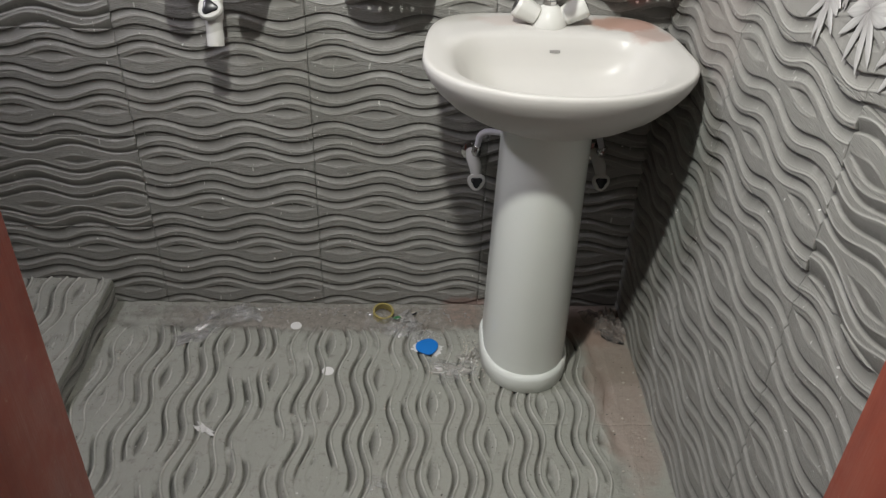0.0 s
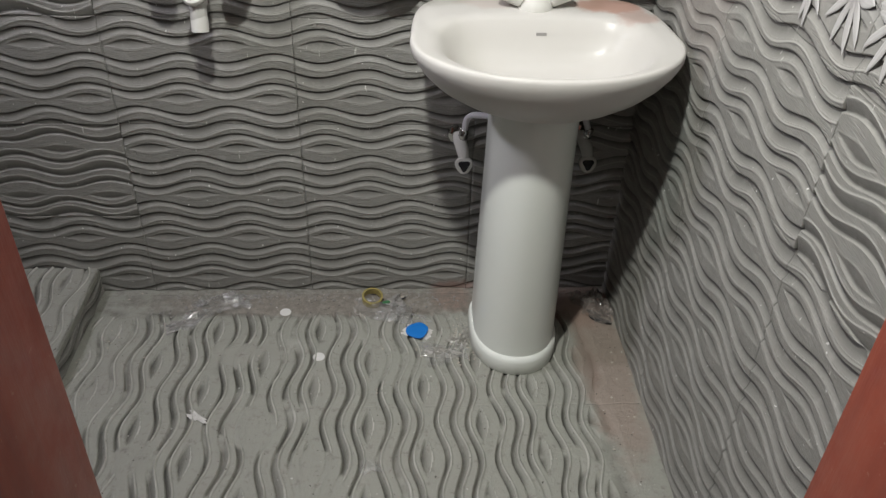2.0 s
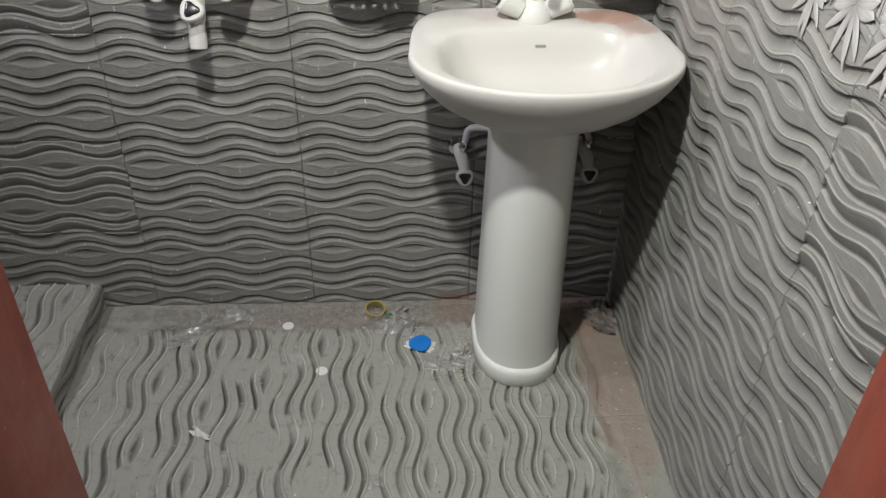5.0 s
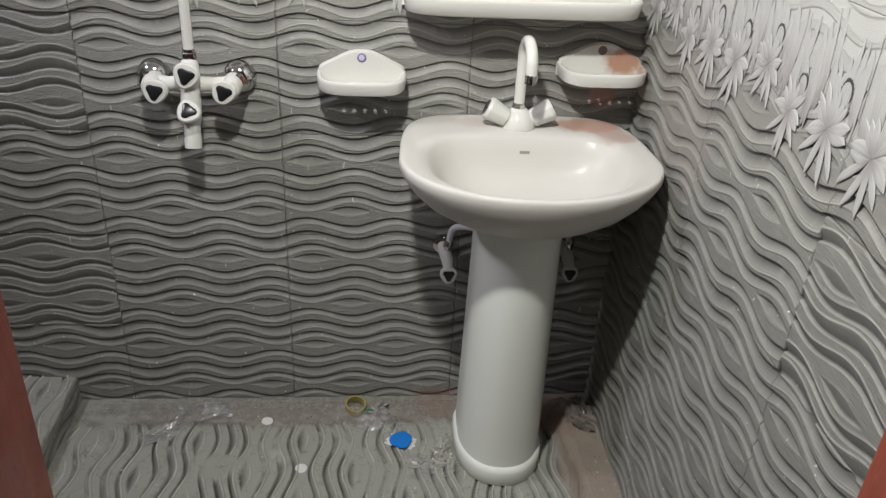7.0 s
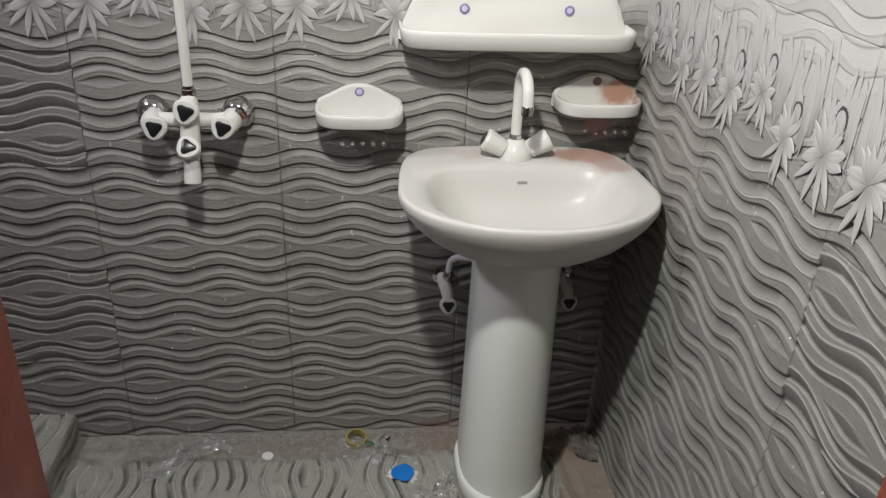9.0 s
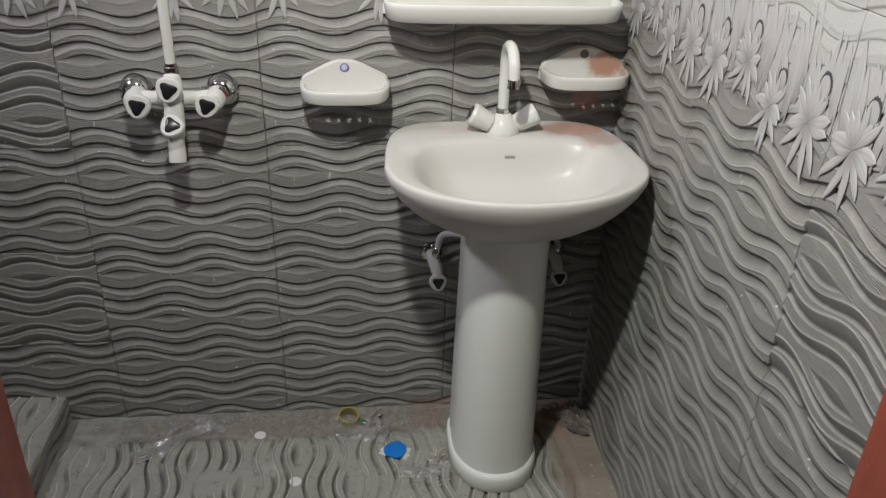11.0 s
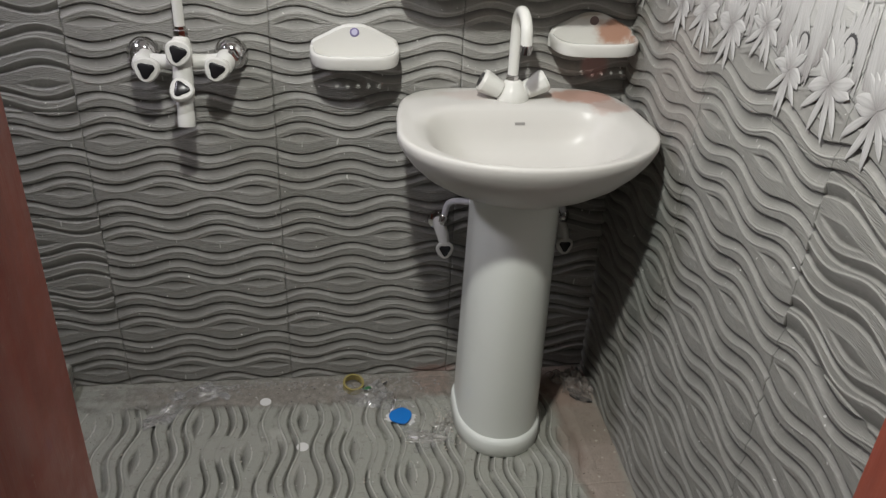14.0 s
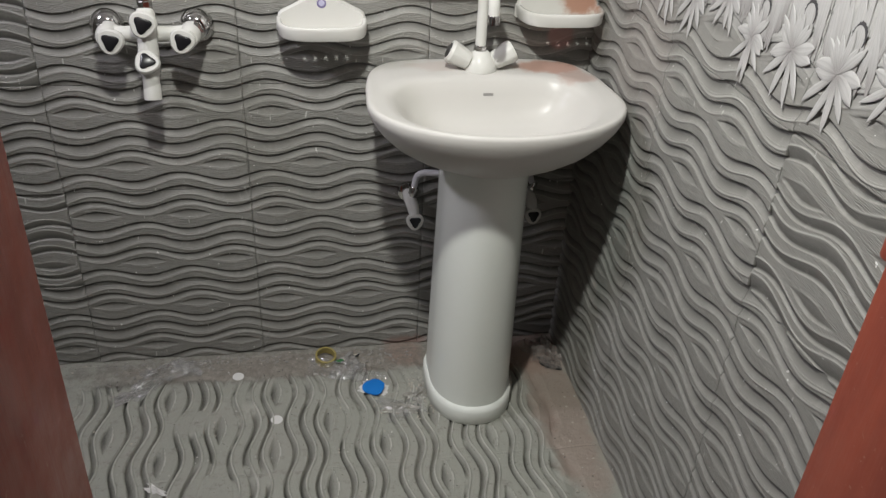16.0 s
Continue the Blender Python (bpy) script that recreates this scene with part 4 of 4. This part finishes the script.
def rubble(name, spots, sizes, mat, label, seed):
    """Crumbs strewn over the floor in loose patches."""
    rng = random.Random(seed)
    verts, faces = [], []
    for cx, cy, sx, sy, count in spots:
        for _ in range(count):
            x, y = min(0.472, rng.gauss(cx, sx * 0.6)), min(1.69, rng.gauss(cy, sy * 0.6))
            if x < PLATFORM_X + 0.01:
                continue
            s = rng.choice(sizes)
            b = len(verts)
            for d in ((1, 0, 0), (-1, 0, 0), (0, 1, 0), (0, -1, 0), (0, 0, 1), (0, 0, -1)):
                verts.append(Vector((x + d[0] * s * rng.uniform(0.6, 1.3), y + d[1] * s * rng.uniform(0.6, 1.3), -0.0025 + s * 0.5 + d[2] * s * rng.uniform(0.5, 0.9))))
            faces += [tuple(b + i for i in q) for q in ((0, 2, 4), (2, 1, 4), (1, 3, 4), (3, 0, 4), (2, 0, 5), (1, 2, 5), (3, 1, 5), (0, 3, 5))]
    tagged(new(name, mesh(name, verts, faces, mat, False)), label, "rubble", "", "stuff")


rubble("mortar_crumbs", [(0.09, 1.50, 0.04, 0.06, 230), (0.06, 1.45, 0.09, 0.05, 60), (-0.35, 1.665, 0.40, 0.025, 70), (0.43, 1.30, 0.04, 0.18, 24), (-0.2, 1.25, 0.45, 0.35, 60), (-0.75, 1.45, 0.05, 0.22, 50), (-0.3, 0.95, 0.3, 0.2, 40)],
       (0.0010, 0.0013, 0.0017, 0.0024, 0.0034), CRUMB, "pale mortar crumbs and grit strewn over the floor", 21)
rubble("cement_debris", [(-0.40, 1.665, 0.28, 0.022, 260), (-0.02, 1.655, 0.09, 0.03, 120), (0.11, 1.53, 0.03, 0.06, 60), (-0.60, 1.60, 0.08, 0.04, 70)],
       (0.0014, 0.0020, 0.0028, 0.0042), CRUMB_GREY, "dull grey cement crumbs along the wall", 61)
rubble("dark_grit", [(-0.38, 1.665, 0.30, 0.02, 60), (0.44, 1.42, 0.03, 0.10, 30), (-0.25, 1.64, 0.06, 0.03, 25), (-0.45, 1.35, 0.3, 0.3, 20)],
       (0.0008, 0.0011, 0.0015, 0.0024), DARK, "dark grit scattered along the wall", 33)


# ---- platform ----
def platform():
    p = thing("platform", (PLATFORM_X, BACK, 0), "low raised platform faced with cement-smeared wave tiles", "platform", "", "structure")
    part("core", at_base(p, box("core", (LEFT, FRONT + 0.001, -0.005), (PLATFORM_X - 0.012, BACK - 0.012, PLATFORM_Z - 0.02), GROUT)), p)
    part("nosing", at_base(p, box("nosing", (PLATFORM_X - 0.03, FRONT + 0.002, PLATFORM_Z - 0.024), (PLATFORM_X + 0.0015, BACK - 0.003, PLATFORM_Z - 0.0045), FLOOR, 0.003)), p, "cement-filled tile edge")
    return p


# ---- tiles ----
def fill_noise(x, y, scale, seed=0.0):
    out = np.zeros_like(x)
    it = np.nditer(x, flags=["multi_index"])
    for _ in it:
        i = it.multi_index
        out[i] = noise.noise(Vector((x[i] * scale, y[i] * scale, seed)))
    return out


def floor_fill(x0, y0, raised=False):
    """Cement that fills the embossing here and there; x0, y0: the tile's corner, waves running towards -y."""
    def fill(u, v, h):
        x, y = x0 + TILE_H - v, y0 - TILE_L + u
        flat = 0.0 * u if raised else np.clip(np.clip((y - 1.585) / 0.05, 0, 1) + np.clip((x - 0.36) / 0.05, 0, 1), 0, 1)
        # trowelled-over patches lose their relief; elsewhere the crests stand proud
        over = np.clip((fill_noise(x, y, 6.5, 4.0) - 0.20) / 0.10 + 0.9 * fill_noise(x, y, 30.0, 6.0), 0, 1) * (1 - np.exp(-(((x - 0.15) / 0.25) ** 2 + ((y - 1.28) / 0.2) ** 2)))
        h = np.where(h > GROUND, GROUND + 1.7 * (h - GROUND), h)
        h = (h + (GROUND - h) * (0.35 if raised else 0.92) * over) * 2.1 * (1 - flat)
        level = 0.0014 + 0.0190 * fill_noise(x, y, 7.5) + 0.0150 * fill_noise(x, y, 17.0, 3.0) + 0.0060 * fill_noise(x, y, 45.0, 5.0)
        if raised:
            level -= 0.0045
        else:
            level += 0.004 * np.clip((-0.70 - x) / 0.04, 0, 1) + 0.005 * np.exp(-(((x + 0.45) / 0.14) ** 2 + ((y - 1.29) / 0.04) ** 2))
            level -= 0.004 * np.clip((1.3 - y) / 0.1, 0, 1)
            level += (0.0120 + 0.0014 * fill_noise(x, y, 30.0, 7.0) - level) * flat
        level = np.minimum(level, 0.0130 + 0.0016 * fill_noise(x, y, 11.0, 9.0))
        level = np.maximum(level, 0.0026)
        k = 0.0003
        soft = level + k * np.log1p(np.exp(np.clip((h - level) / k, -60, 60)))
        return np.minimum(soft, np.maximum(h, level) + 0.0004) - 0.0128
    return fill


# lips of the cords towards the platform, waves running to the door
FLOOR_TURN = Matrix(((0, -1, 0, 0), (1, 0, 0, 0), (0, 0, 1, 0), (0, 0, 0, 1)))


def lay_floor():
    x = -0.812 - TILE_H
    while x < RIGHT - 0.01:
        for top in (1.68 + TILE_L, 1.68, 1.28, 0.88):
            u0, u1 = max(0.0, FRONT + 0.001 - (top - TILE_L)), min(TILE_L, BACK + 0.002 - (top - TILE_L))
            v0, v1 = max(0.0, x + TILE_H - RIGHT - 0.002), min(TILE_H, x + TILE_H - PLATFORM_X)
            if u1 - u0 < 0.012 or v1 - v0 < 0.006:
                continue
            u, v = span(u0, u1, 0.0046), span(v0, v1, 0.0016)
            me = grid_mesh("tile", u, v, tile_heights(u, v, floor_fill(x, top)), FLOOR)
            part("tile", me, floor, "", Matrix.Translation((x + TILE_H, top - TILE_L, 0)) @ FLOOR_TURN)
        x += TILE_H


def lay_platform():
    p = platform()
    inv = p.matrix_basis.inverted()
    for i in range(3):
        x = PLATFORM_X - 0.001 - (i + 1) * TILE_H
        for top in (BACK - 0.004, BACK - 0.004 - TILE_L, BACK - 0.004 - 2 * TILE_L):
            u0, v1 = max(0.0, FRONT + 0.001 - (top - TILE_L)), min(TILE_H, x + TILE_H - LEFT - 0.002)
            if v1 < 0.02:
                continue
            u, v = span(u0 + GAP / 2, TILE_L - GAP / 2, 0.0052), span(GAP / 2, v1 - GAP / 2, 0.0020)
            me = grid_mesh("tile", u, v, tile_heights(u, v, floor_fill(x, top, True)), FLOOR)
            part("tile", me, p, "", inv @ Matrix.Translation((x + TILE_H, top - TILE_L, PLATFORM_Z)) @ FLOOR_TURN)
    # facing of the riser, waves running along it
    up = Matrix(((0, 0, 1, 0), (-1, 0, 0, 0), (0, 1, 0, 0), (0, 0, 0, 1)))
    for k in range(3):
        top = BACK - 0.004 - k * TILE_L
        u1 = min(TILE_L, top - FRONT - 0.001)
        me = wall_tile(0.0, u1, 0.085, 0.10 + PLATFORM_Z - 0.012, GREY_TILE)
        part("tile", me, p, "", inv @ Matrix.Translation((PLATFORM_X - 0.006, top, -0.10)) @ up)


lay_floor()
lay_platform()
# back wall: u to the right, v up, relief towards the room
tile_wall(wall_north, lambda u, v: Matrix.Translation((LEFT + u, BACK - 0.0005, v)) @ Matrix(((1, 0, 0, 0), (0, 0, -1, 0), (0, 1, 0, 0), (0, 0, 0, 1))), RIGHT - LEFT, -1.49 - LEFT, -0.0185, TOP, 4, {(1, 1), (1, 3)})
# side wall: u towards the door, v up
tile_wall(wall_east, lambda u, v: Matrix.Translation((RIGHT - 0.0005, BACK - u, v)) @ Matrix(((0, 0, -1, 0), (-1, 0, 0, 0), (0, 1, 0, 0), (0, 0, 0, 1))), BACK - FRONT, BACK - 1.714, -0.056, TOP, 4, {(2, 3)})
